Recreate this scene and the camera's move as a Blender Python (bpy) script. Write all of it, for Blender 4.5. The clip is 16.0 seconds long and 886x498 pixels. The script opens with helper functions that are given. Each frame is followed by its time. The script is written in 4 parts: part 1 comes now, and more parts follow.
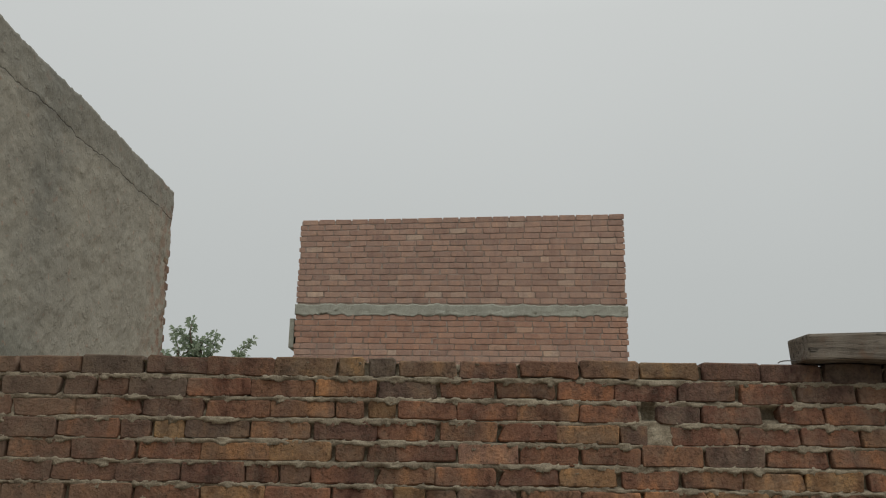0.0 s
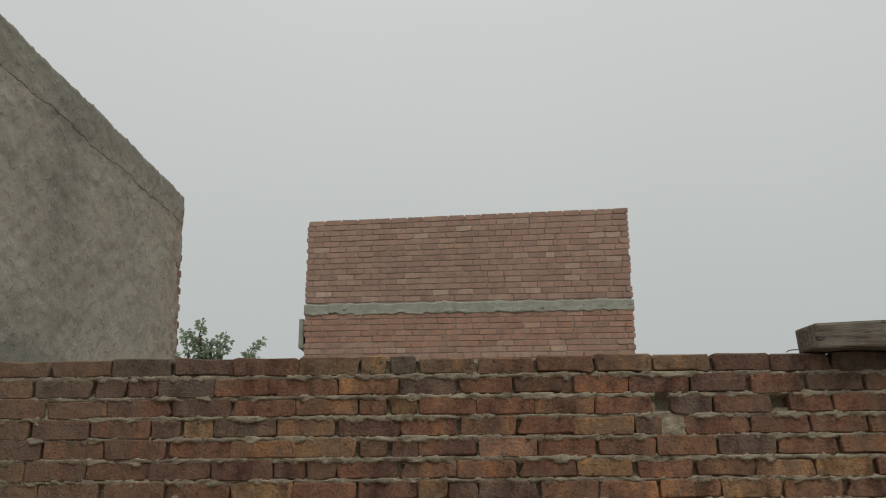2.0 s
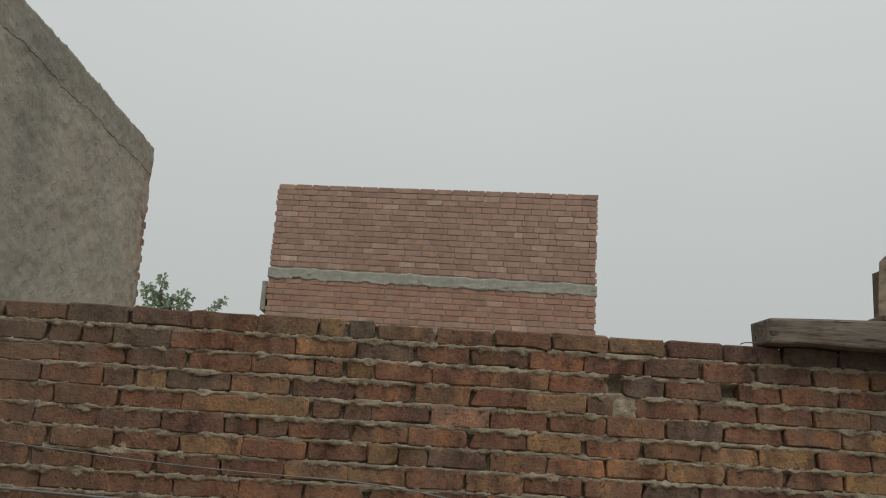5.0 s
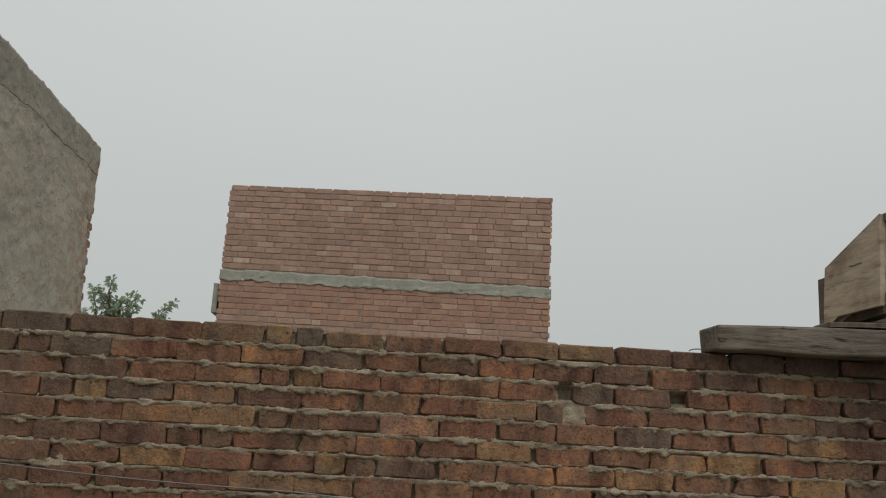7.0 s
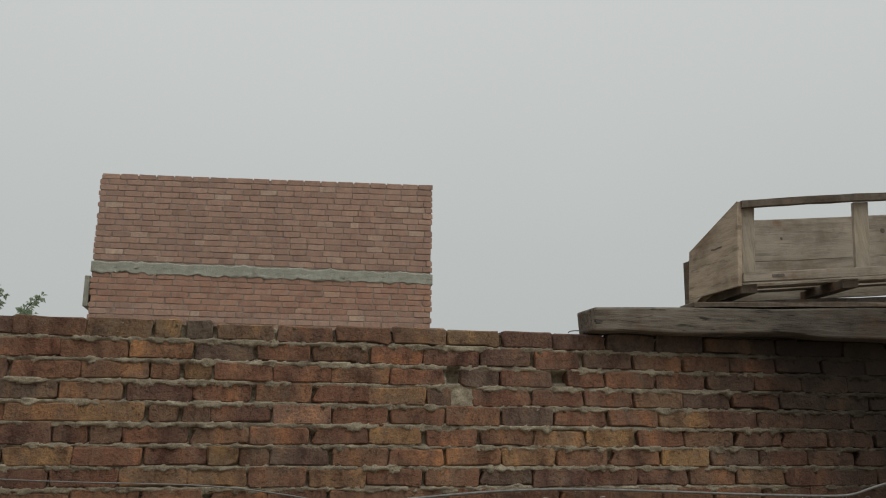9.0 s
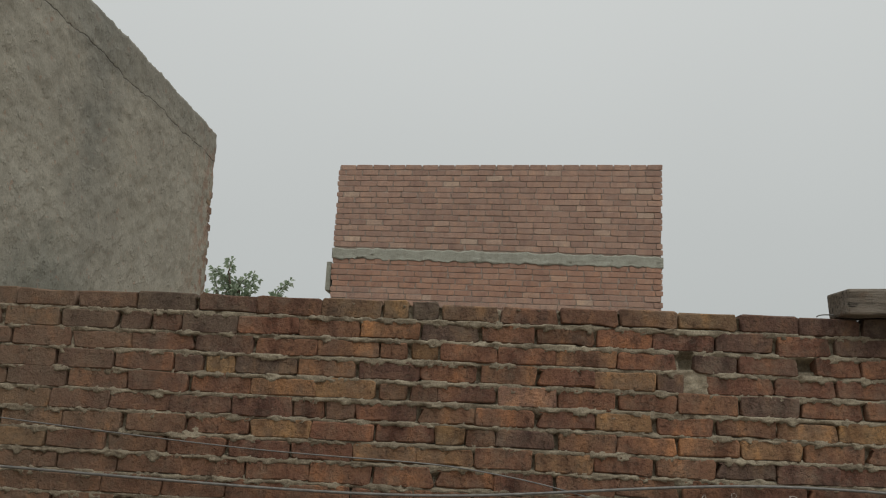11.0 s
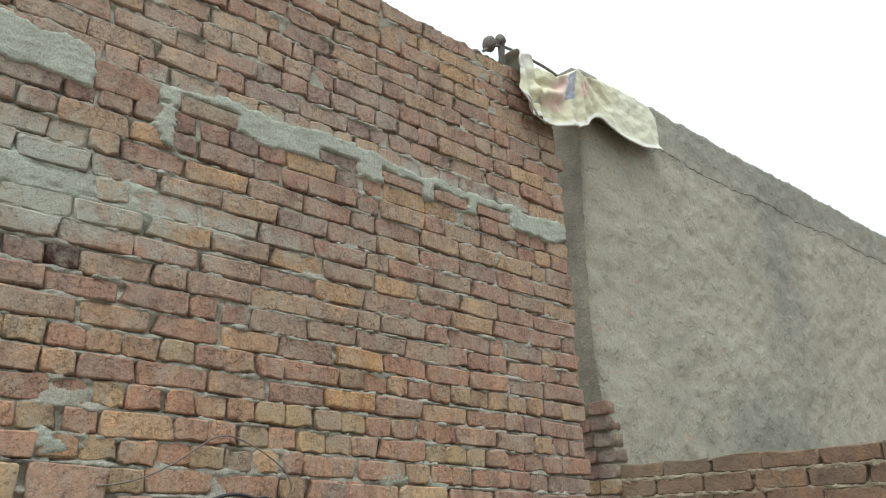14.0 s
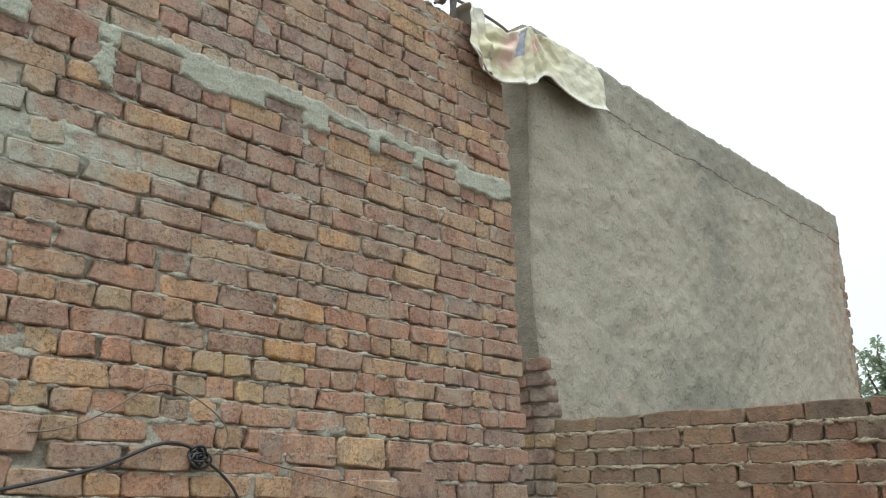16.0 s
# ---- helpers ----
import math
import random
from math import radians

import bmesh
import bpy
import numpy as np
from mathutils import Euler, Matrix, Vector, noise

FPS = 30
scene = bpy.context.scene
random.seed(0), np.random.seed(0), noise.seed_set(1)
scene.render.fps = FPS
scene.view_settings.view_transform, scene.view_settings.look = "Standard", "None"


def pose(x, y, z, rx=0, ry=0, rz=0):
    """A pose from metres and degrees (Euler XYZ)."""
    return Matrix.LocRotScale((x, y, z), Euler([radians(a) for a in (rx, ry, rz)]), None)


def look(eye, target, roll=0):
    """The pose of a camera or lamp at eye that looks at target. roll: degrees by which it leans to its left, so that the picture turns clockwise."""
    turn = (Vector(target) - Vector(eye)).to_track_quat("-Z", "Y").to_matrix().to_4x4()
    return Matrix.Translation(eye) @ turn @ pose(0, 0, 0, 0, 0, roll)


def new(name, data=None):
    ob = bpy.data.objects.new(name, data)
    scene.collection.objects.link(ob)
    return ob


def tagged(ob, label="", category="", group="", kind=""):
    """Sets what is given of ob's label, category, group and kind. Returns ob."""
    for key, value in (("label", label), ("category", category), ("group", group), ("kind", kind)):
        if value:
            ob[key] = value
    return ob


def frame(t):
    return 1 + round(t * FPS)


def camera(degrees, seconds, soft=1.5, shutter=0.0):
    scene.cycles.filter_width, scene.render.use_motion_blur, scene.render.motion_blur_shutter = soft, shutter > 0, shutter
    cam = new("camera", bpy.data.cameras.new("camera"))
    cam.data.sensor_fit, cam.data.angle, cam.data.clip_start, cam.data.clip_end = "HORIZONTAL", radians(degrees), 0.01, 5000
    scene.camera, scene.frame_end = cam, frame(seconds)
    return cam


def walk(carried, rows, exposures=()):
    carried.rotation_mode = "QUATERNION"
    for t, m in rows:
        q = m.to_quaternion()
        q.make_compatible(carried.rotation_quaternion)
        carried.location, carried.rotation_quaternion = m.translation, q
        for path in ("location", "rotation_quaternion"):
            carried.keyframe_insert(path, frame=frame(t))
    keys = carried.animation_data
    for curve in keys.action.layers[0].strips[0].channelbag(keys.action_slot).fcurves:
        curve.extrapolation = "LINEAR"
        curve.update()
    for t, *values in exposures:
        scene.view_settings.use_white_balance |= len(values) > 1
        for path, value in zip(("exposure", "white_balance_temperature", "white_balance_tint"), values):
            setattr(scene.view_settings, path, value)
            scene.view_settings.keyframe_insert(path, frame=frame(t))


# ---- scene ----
cam = camera(53.9, 16.0, 1.1)
PATH = [
    (0, (0.253, -0.086, 1.452), (0.208, 1.845, 1.971), 0.9),
    (0.5, (0.262, -0.135, 1.443), (0.232, 1.793, 1.977), 1.7),
    (1, (0.242, -0.157, 1.445), (0.262, 1.768, 1.987), 1.2),
    (1.5, (0.218, -0.183, 1.437), (0.246, 1.749, 1.953), 0.4),
    (2, (0.198, -0.198, 1.437), (0.148, 1.735, 1.949), -0.4),
    (2.5, (0.202, -0.193, 1.433), (0.118, 1.735, 1.959), -0.2),
    (3, (0.211, -0.195, 1.429), (0.123, 1.715, 2.017), 1.7),
    (3.5, (0.191, -0.184, 1.413), (0.113, 1.75, 1.915), 3.9),
    (4, (0.183, -0.136, 1.421), (0.111, 1.799, 1.921), 3.7),
    (4.2, (0.18, -0.151, 1.419), (0.173, 1.789, 1.902), 3.5),
    (6.3, (0.262, -0.205, 1.405), (0.316, 1.743, 1.854), 3.5),
    (6.5, (0.235, -0.206, 1.413), (0.327, 1.741, 1.861), 4.1),
    (7, (0.236, -0.153, 1.442), (0.358, 1.788, 1.91), 3),
    (7.5, (0.246, -0.17, 1.437), (0.59, 1.739, 1.922), 2.5),
    (7.7, (0.241, -0.196, 1.445), (0.585, 1.714, 1.93), 2.9),
    (8, (0.241, -0.222, 1.439), (0.85, 1.643, 1.828), 2.5),
    (8.2, (0.231, -0.235, 1.439), (0.888, 1.607, 1.86), 2),
    (8.5, (0.209, -0.244, 1.44), (0.829, 1.613, 1.849), 1.5),
    (9, (0.18, -0.246, 1.435), (0.579, 1.663, 1.879), 0.3),
    (9.2, (0.178, -0.24, 1.433), (0.469, 1.692, 1.864), 0.7),
    (11.3, (0.211, -0.154, 1.435), (-0.067, 1.787, 1.83), 2.2),
    (11.5, (0.212, -0.178, 1.444), (-0.223, 1.727, 1.873), 1.5),
    (11.7, (0.182, -0.175, 1.451), (-0.434, 1.676, 1.894), 0.3),
    (11.8, (0.178, -0.196, 1.478), (-0.551, 1.606, 1.955), -0.8),
    (11.9, (0.166, -0.215, 1.491), (-0.672, 1.527, 2.009), -2.1),
    (12, (0.163, -0.235, 1.499), (-0.81, 1.431, 2.025), -2.7),
    (12.5, (0.122, -0.26, 1.496), (-1.055, 1.263, 2.041), -2.6),
    (12.6, (0.128, -0.272, 1.498), (-1.101, 1.199, 2.068), -2.9),
    (13, (0.151, -0.279, 1.521), (-1.173, 1.096, 2.12), -2.4),
    (13.5, (0.157, -0.288, 1.518), (-1.179, 1.05, 2.17), -0.4),
    (14, (0.172, -0.298, 1.509), (-1.224, 0.973, 2.168), -0.1),
    (14.5, (0.201, -0.303, 1.516), (-1.215, 0.964, 2.139), 1.3),
    (15, (0.192, -0.314, 1.515), (-1.228, 0.941, 2.155), 1.5),
    (15.5, (0.191, -0.304, 1.526), (-1.158, 1.045, 2.128), 0),
    (16, (0.17, -0.299, 1.516), (-1.159, 1.088, 2.073), 0.6),
]
walk(cam, [(t, look(eye, target, roll)) for t, eye, target, roll in PATH],
     [(0, 0.04, 6500, 10), (7.0, 0.1, 6500, 10), (8.5, 0.10, 6500, 10), (9.2, 0.03, 6500, 10), (11.3, 0.12, 6500, 10),
      (12.0, 0.40, 6600, 10), (12.5, 0.74, 6600, 10), (13.5, 1.09, 6150, 5.5), (14.5, 1.15, 6000, 4.5), (15.2, 1.18, 6000, 4.5), (16.0, 1.12, 6050, 5)])

# ---- world, sun, exposure ----
world = bpy.data.worlds.new("overcast")
scene.world = world
world.use_nodes = True
wn, wl = world.node_tree.nodes, world.node_tree.links
wn.clear()
w_out = wn.new("ShaderNodeOutputWorld")
w_bg = wn.new("ShaderNodeBackground")
w_sky = wn.new("ShaderNodeTexSky")
w_sky.sky_type = "NISHITA"
w_sky.sun_disc = False
w_sky.sun_elevation = radians(48)
w_sky.sun_rotation = radians(150)
w_sky.dust_density = 6.0
w_hsv = wn.new("ShaderNodeHueSaturation")
w_hsv.inputs["Saturation"].default_value = 0.12
w_hsv.inputs["Value"].default_value = 0.012
w_co = wn.new("ShaderNodeTexCoord")
w_sep = wn.new("ShaderNodeSeparateXYZ")
w_ramp = wn.new("ShaderNodeValToRGB")   # overcast dome: brighter towards the zenith
w_ramp.color_ramp.elements[0].position = 0.0
w_ramp.color_ramp.elements[0].color = (0.405, 0.43, 0.425, 1)
w_ramp.color_ramp.elements[1].position = 1.0
w_ramp.color_ramp.elements[1].color = (1.62, 1.66, 1.63, 1)
for w_at, w_col in ((0.22, (0.44, 0.462, 0.455, 1)), (0.5, (0.53, 0.55, 0.54, 1)), (0.68, (0.72, 0.745, 0.73, 1))):
    w_ramp.color_ramp.elements.new(w_at).color = w_col
w_noise = wn.new("ShaderNodeTexNoise")
w_noise.inputs["Scale"].default_value = 1.6
w_noise.inputs["Detail"].default_value = 2.0
w_nmap = wn.new("ShaderNodeMapRange")
w_nmap.inputs["To Min"].default_value = 0.94
w_nmap.inputs["To Max"].default_value = 1.06
w_mul = wn.new("ShaderNodeMix")
w_mul.data_type, w_mul.blend_type = "RGBA", "MULTIPLY"
w_mul.inputs["Factor"].default_value = 1.0
w_add = wn.new("ShaderNodeMix")
w_add.data_type, w_add.blend_type = "RGBA", "ADD"
w_add.inputs["Factor"].default_value = 1.0
wl.new(w_co.outputs["Generated"], w_sep.inputs[0])
wl.new(w_sep.outputs["Z"], w_ramp.inputs["Fac"])
wl.new(w_co.outputs["Generated"], w_noise.inputs["Vector"])
wl.new(w_noise.outputs["Fac"], w_nmap.inputs["Value"])
wl.new(w_ramp.outputs["Color"], w_mul.inputs["A"])
wl.new(w_nmap.outputs["Result"], w_mul.inputs["B"])
wl.new(w_sky.outputs["Color"], w_hsv.inputs["Color"])
wl.new(w_mul.outputs["Result"], w_add.inputs["A"])
wl.new(w_hsv.outputs["Color"], w_add.inputs["B"])
wl.new(w_add.outputs["Result"], w_bg.inputs["Color"])
w_bg.inputs["Strength"].default_value = 1.0
wl.new(w_bg.outputs[0], w_out.inputs[0])

sun = new("sun", bpy.data.lights.new("sun", "SUN"))
sun.data.energy, sun.data.angle, sun.data.color = 0.7, radians(35), (1.0, 0.96, 0.9)
sun.matrix_world = look((3.0, -5.0, 9.0), (0, 0, 0))


# ---- materials ----
def material(name):
    m = bpy.data.materials.new(name)
    m.use_nodes = True
    return m, m.node_tree.nodes, m.node_tree.links, m.node_tree.nodes["Principled BSDF"]


def noise_node(nt, vec, scale, detail=4.0, rough=0.6):
    n = nt.nodes.new("ShaderNodeTexNoise")
    n.inputs["Scale"].default_value = scale
    n.inputs["Detail"].default_value = detail
    n.inputs["Roughness"].default_value = rough
    if vec is not None:
        nt.links.new(vec, n.inputs["Vector"])
    return n.outputs["Fac"]


def ramp_node(nt, fac, stops):
    r = nt.nodes.new("ShaderNodeValToRGB")
    e = r.color_ramp.elements
    while len(e) < len(stops):
        e.new(0.5)
    for k, (p, c) in enumerate(stops):
        e[k].position, e[k].color = p, (*c, 1)
    nt.links.new(fac, r.inputs["Fac"])
    return r.outputs["Color"]


def mix_node(nt, fac, a, b, how="MIX"):
    m = nt.nodes.new("ShaderNodeMix")
    m.data_type, m.blend_type = "RGBA", how
    for socket, v in ((m.inputs["Factor"], fac), (m.inputs["A"], a), (m.inputs["B"], b)):
        if isinstance(v, (int, float)):
            socket.default_value = v
        elif isinstance(v, tuple):
            socket.default_value = (*v, 1)
        else:
            nt.links.new(v, socket)
    return m.outputs["Result"]


def math_node(nt, how, a, b=0.0, c=0.0):
    m = nt.nodes.new("ShaderNodeMath")
    m.operation = how
    for socket, v in zip(m.inputs, (a, b, c)):
        if isinstance(v, (int, float)):
            socket.default_value = v
        else:
            nt.links.new(v, socket)
    return m.outputs[0]


def range_node(nt, v, lo, hi, to_lo=0.0, to_hi=1.0):
    m = nt.nodes.new("ShaderNodeMapRange")
    m.inputs["From Min"].default_value, m.inputs["From Max"].default_value = lo, hi
    m.inputs["To Min"].default_value, m.inputs["To Max"].default_value = to_lo, to_hi
    nt.links.new(v, m.inputs["Value"])
    return m.outputs["Result"]


def bump_node(nt, height, strength, distance, bsdf, prior=None):
    b = nt.nodes.new("ShaderNodeBump")
    b.inputs["Strength"].default_value, b.inputs["Distance"].default_value = strength, distance
    nt.links.new(height, b.inputs["Height"])
    if prior is not None:
        nt.links.new(prior, b.inputs["Normal"])
    nt.links.new(b.outputs["Normal"], bsdf.inputs["Normal"])
    return b.outputs["Normal"]


def world_pos(nt):
    return nt.nodes.new("ShaderNodeNewGeometry").outputs["Position"]


def soot_mask(nt):
    """Soot from a cooking fire on the front wall: 1 where it is thickest."""
    p = world_pos(nt)
    s = nt.nodes.new("ShaderNodeSeparateXYZ")
    nt.links.new(p, s.inputs[0])
    edge = math_node(nt, "MULTIPLY_ADD", s.outputs["Z"], 0.85, math_node(nt, "ADD", s.outputs["X"], -1.62))
    wob = math_node(nt, "MULTIPLY_ADD", noise_node(nt, p, 2.6, 3.0), 0.9, edge)
    return range_node(nt, wob, 1.92, 3.12)


def brick_material(name, stops, dust, island=False, soot=False, dust_amount=0.5, relief=1.0, calm=1.0, cement=False, kiln=0.8):
    m, nodes, links, bsdf = material(name)
    nt = m.node_tree
    if island:
        rnd = nodes.new("ShaderNodeNewGeometry").outputs["Random Per Island"]
        vec = world_pos(nt)
        tint = None
    else:
        info = nodes.new("ShaderNodeObjectInfo")
        rnd, tint = info.outputs["Random"], info.outputs["Color"]
        vec = world_pos(nt)
    base = ramp_node(nt, rnd, stops)
    if tint is not None:
        base = mix_node(nt, 1.0, base, tint, "MULTIPLY")
    tall = nodes.new("ShaderNodeMapping")
    tall.inputs["Scale"].default_value = (1.0, 1.0, 0.45)
    links.new(vec, tall.inputs["Vector"])
    blotch = noise_node(nt, tall.outputs[0], 12.0, 3.0, 0.55)
    grain = noise_node(nt, vec, 85.0, 5.0, 0.7)
    base = mix_node(nt, kiln, base, ramp_node(nt, blotch, [(0.32, (0.50, 0.46, 0.48)), (0.45, (0.95, 0.92, 0.93)), (0.56, (1.05, 1.04, 1.0)), (0.68, (1.5, 1.36, 1.12))]), "MULTIPLY")
    base = mix_node(nt, 0.75, base, ramp_node(nt, grain, [(0.3, (0.42, 0.4, 0.38)), (0.48, (1, 1, 1)), (0.72, (1.35, 1.3, 1.25))]), "MULTIPLY")
    patchy = noise_node(nt, vec, 24.0, 6.0, 0.7)
    base = mix_node(nt, 0.7 * calm, base, ramp_node(nt, patchy, [(0.34, (0.62, 0.6, 0.6)), (0.5, (1, 1, 1)), (0.68, (1.25, 1.2, 1.12))]), "MULTIPLY")
    film = range_node(nt, noise_node(nt, vec, 7.5, 9.0, 0.78), 0.47, 0.66)
    base = mix_node(nt, math_node(nt, "MULTIPLY", film, dust_amount), base, dust)
    pits = range_node(nt, noise_node(nt, vec, 48.0, 3.0, 0.55), 0.30, 0.37, 1.0, 0.0)
    base = mix_node(nt, math_node(nt, "MULTIPLY", pits, 0.55 * calm ** 2), base, (0.06, 0.045, 0.035))
    # torn drag marks of the cutting wire
    torn = range_node(nt, math_node(nt, "ABSOLUTE", math_node(nt, "ADD", noise_node(nt, vec, 26.0, 4.0, 0.6), -0.5)), 0.0, 0.022, 1.0, 0.0)
    torn = math_node(nt, "MULTIPLY", torn, range_node(nt, noise_node(nt, vec, 13.0, 2.0), 0.46, 0.58))
    base = mix_node(nt, math_node(nt, "MULTIPLY", torn, 0.62 * relief), base, (0.075, 0.055, 0.042))
    burnt = range_node(nt, noise_node(nt, vec, 3.7, 3.0, 0.5), 0.64, 0.74)
    base = mix_node(nt, math_node(nt, "MULTIPLY", burnt, 0.55 * calm), base, (0.05, 0.035, 0.03))
    if cement:      # thin grey cement wash over a band of the wall
        s = nodes.new("ShaderNodeSeparateXYZ")
        links.new(vec, s.inputs[0])
        away = math_node(nt, "MULTIPLY_ADD", math_node(nt, "MAXIMUM", math_node(nt, "ADD", s.outputs["Y"], -0.45), 0.0), 0.26,
                         math_node(nt, "MULTIPLY", math_node(nt, "ABSOLUTE", math_node(nt, "ADD", s.outputs["Z"], -2.58)), 1.05))
        ledge = math_node(nt, "MULTIPLY_ADD", math_node(nt, "ABSOLUTE", math_node(nt, "ADD", s.outputs["Z"], -3.04)), 2.4, 0.16)
        away = math_node(nt, "MINIMUM", away, ledge)
        wash = math_node(nt, "SUBTRACT", noise_node(nt, vec, 5.5, 8.0, 0.75), away)
        base = mix_node(nt, range_node(nt, wash, 0.24, 0.44, 0.0, 0.88), base, (0.35, 0.355, 0.30))
    if soot:
        e = nodes.new("ShaderNodeSeparateXYZ")
        links.new(vec, e.inputs[0])
        dusty = math_node(nt, "MULTIPLY", range_node(nt, e.outputs["X"], -0.7, -2.0), range_node(nt, noise_node(nt, vec, 11.0, 7.0, 0.75), 0.3, 0.6, 0.35, 0.8))
        base = mix_node(nt, dusty, base, (0.195, 0.15, 0.108))
        base = mix_node(nt, math_node(nt, "MULTIPLY", soot_mask(nt), 0.95), base, (0.014, 0.011, 0.0085))
    links.new(base, bsdf.inputs["Base Color"])
    bsdf.inputs["Roughness"].default_value = 0.92
    bsdf.inputs["Specular IOR Level"].default_value = 0.2
    n0 = bump_node(nt, math_node(nt, "MAXIMUM", pits, torn), 0.6 * relief, -0.006, bsdf)
    n1 = bump_node(nt, noise_node(nt, vec, 34.0, 6.0, 0.7), 0.85 * relief, 0.013, bsdf, n0)
    bump_node(nt, grain, 0.75 * relief, 0.005, bsdf, n1)
    return m


def mortar_material(name, light, dark, soot=False, relief=1.0):
    m, nodes, links, bsdf = material(name)
    nt = m.node_tree
    vec = world_pos(nt)
    base = ramp_node(nt, noise_node(nt, vec, 7.0, 6.0, 0.7), [(0.3, dark), (0.62, light)])
    grit = noise_node(nt, vec, 140.0, 4.0, 0.7)
    base = mix_node(nt, 0.8, base, ramp_node(nt, grit, [(0.3, (0.55, 0.55, 0.55)), (0.6, (1.1, 1.1, 1.1))]), "MULTIPLY")
    if soot:
        base = mix_node(nt, math_node(nt, "MULTIPLY", soot_mask(nt), 0.95), base, (0.014, 0.011, 0.0085))
    links.new(base, bsdf.inputs["Base Color"])
    bsdf.inputs["Roughness"].default_value = 0.95
    bsdf.inputs["Specular IOR Level"].default_value = 0.15
    n1 = bump_node(nt, noise_node(nt, vec, 45.0, 5.0, 0.7), 0.8 * relief, 0.012, bsdf)
    bump_node(nt, grit, 0.6, 0.004, bsdf, n1)
    return m


def plaster_material():
    m, nodes, links, bsdf = material("weathered cement render")
    nt = m.node_tree
    vec = world_pos(nt)
    s = nodes.new("ShaderNodeSeparateXYZ")
    links.new(vec, s.inputs[0])
    base = ramp_node(nt, noise_node(nt, vec, 1.7, 6.0, 0.65), [(0.3, (0.285, 0.265, 0.218)), (0.5, (0.308, 0.288, 0.237)), (0.7, (0.328, 0.308, 0.255))])
    streak_map = nodes.new("ShaderNodeMapping")
    streak_map.inputs["Scale"].default_value = (3.0, 3.4, 0.45)
    links.new(vec, streak_map.inputs["Vector"])
    streak = noise_node(nt, streak_map.outputs[0], 2.2, 5.0, 0.7)
    base = mix_node(nt, 0.14, base, ramp_node(nt, streak, [(0.33, (0.52, 0.53, 0.55)), (0.55, (1, 1, 1)), (0.72, (1.12, 1.1, 1.06))]), "MULTIPLY")
    blot = noise_node(nt, vec, 9.0, 8.0, 0.8)
    base = mix_node(nt, 0.2, base, ramp_node(nt, blot, [(0.33, (0.62, 0.60, 0.58)), (0.46, (1, 1, 1)), (0.66, (1.14, 1.12, 1.08))]), "MULTIPLY")
    # damp grey stain low on the wall
    sy = math_node(nt, "ABSOLUTE", math_node(nt, "ADD", s.outputs["Y"], -5.0))
    sz = math_node(nt, "ABSOLUTE", math_node(nt, "ADD", s.outputs["Z"], -2.15))
    damp = math_node(nt, "ADD", math_node(nt, "MULTIPLY", sy, 0.9), math_node(nt, "MULTIPLY", sz, 1.7))
    damp = math_node(nt, "MULTIPLY_ADD", noise_node(nt, vec, 2.4, 5.0, 0.7), 1.3, damp)
    base = mix_node(nt, range_node(nt, damp, 0.85, 1.5, 0.62, 0.0), base, (0.15, 0.155, 0.13))
    # patches where the render has worn through to brick
    worn = range_node(nt, noise_node(nt, vec, 14.0, 5.0, 0.65), 0.62, 0.65)
    base = mix_node(nt, math_node(nt, "MULTIPLY", worn, 0.45), base, (0.33, 0.19, 0.13))
    # brick showing through by the toothed end, and a dark run of rain water
    thin_end = math_node(nt, "MULTIPLY", range_node(nt, s.outputs["Y"], 7.35, 7.95), range_node(nt, noise_node(nt, vec, 7.0, 4.0, 0.6), 0.48, 0.56))
    base = mix_node(nt, math_node(nt, "MULTIPLY", thin_end, 0.6), base, (0.27, 0.155, 0.105))
    run = math_node(nt, "MULTIPLY_ADD", noise_node(nt, vec, 4.5, 6.0, 0.75), 1.1, math_node(nt, "ABSOLUTE", math_node(nt, "ADD", s.outputs["Y"], -5.48)))
    run = math_node(nt, "MULTIPLY", range_node(nt, run, 0.45, 1.05, 0.55, 0.0), range_node(nt, s.outputs["Z"], 2.3, 3.3, 0.15, 1.0))
    base = mix_node(nt, run, base, (0.15, 0.152, 0.135))
    cloud = noise_node(nt, vec, 3.6, 5.0, 0.62)
    base = mix_node(nt, 0.22, base, ramp_node(nt, cloud, [(0.34, (0.68, 0.69, 0.70)), (0.5, (1, 1, 1)), (0.66, (1.12, 1.09, 1.03))]), "MULTIPLY")
    top_strip = range_node(nt, math_node(nt, "MULTIPLY_ADD", noise_node(nt, vec, 5.0, 5.0, 0.7), 0.3, s.outputs["Z"]), 3.98, 4.12, 0.0, 0.45)
    base = mix_node(nt, top_strip, base, (0.17, 0.168, 0.145))
    grit = noise_node(nt, vec, 60.0, 5.0, 0.7)
    base = mix_node(nt, 0.6, base, ramp_node(nt, grit, [(0.3, (0.65, 0.65, 0.65)), (0.6, (1.08, 1.08, 1.08))]), "MULTIPLY")
    pocks = range_node(nt, noise_node(nt, vec, 38.0, 3.0, 0.5), 0.29, 0.34, 0.55, 0.0)
    base = mix_node(nt, pocks, base, (0.12, 0.108, 0.09))
    scuffs = range_node(nt, noise_node(nt, streak_map.outputs[0], 11.0, 5.0, 0.7), 0.60, 0.68, 0.0, 0.22)
    base = mix_node(nt, scuffs, base, (0.40, 0.385, 0.33))
    # shrinkage crack under the coping, running the length of the wall
    wander = math_node(nt, "MULTIPLY_ADD", noise_node(nt, vec, 1.9, 5.0, 0.65), 0.16, 3.815)
    off = math_node(nt, "ABSOLUTE", math_node(nt, "SUBTRACT", s.outputs["Z"], wander))
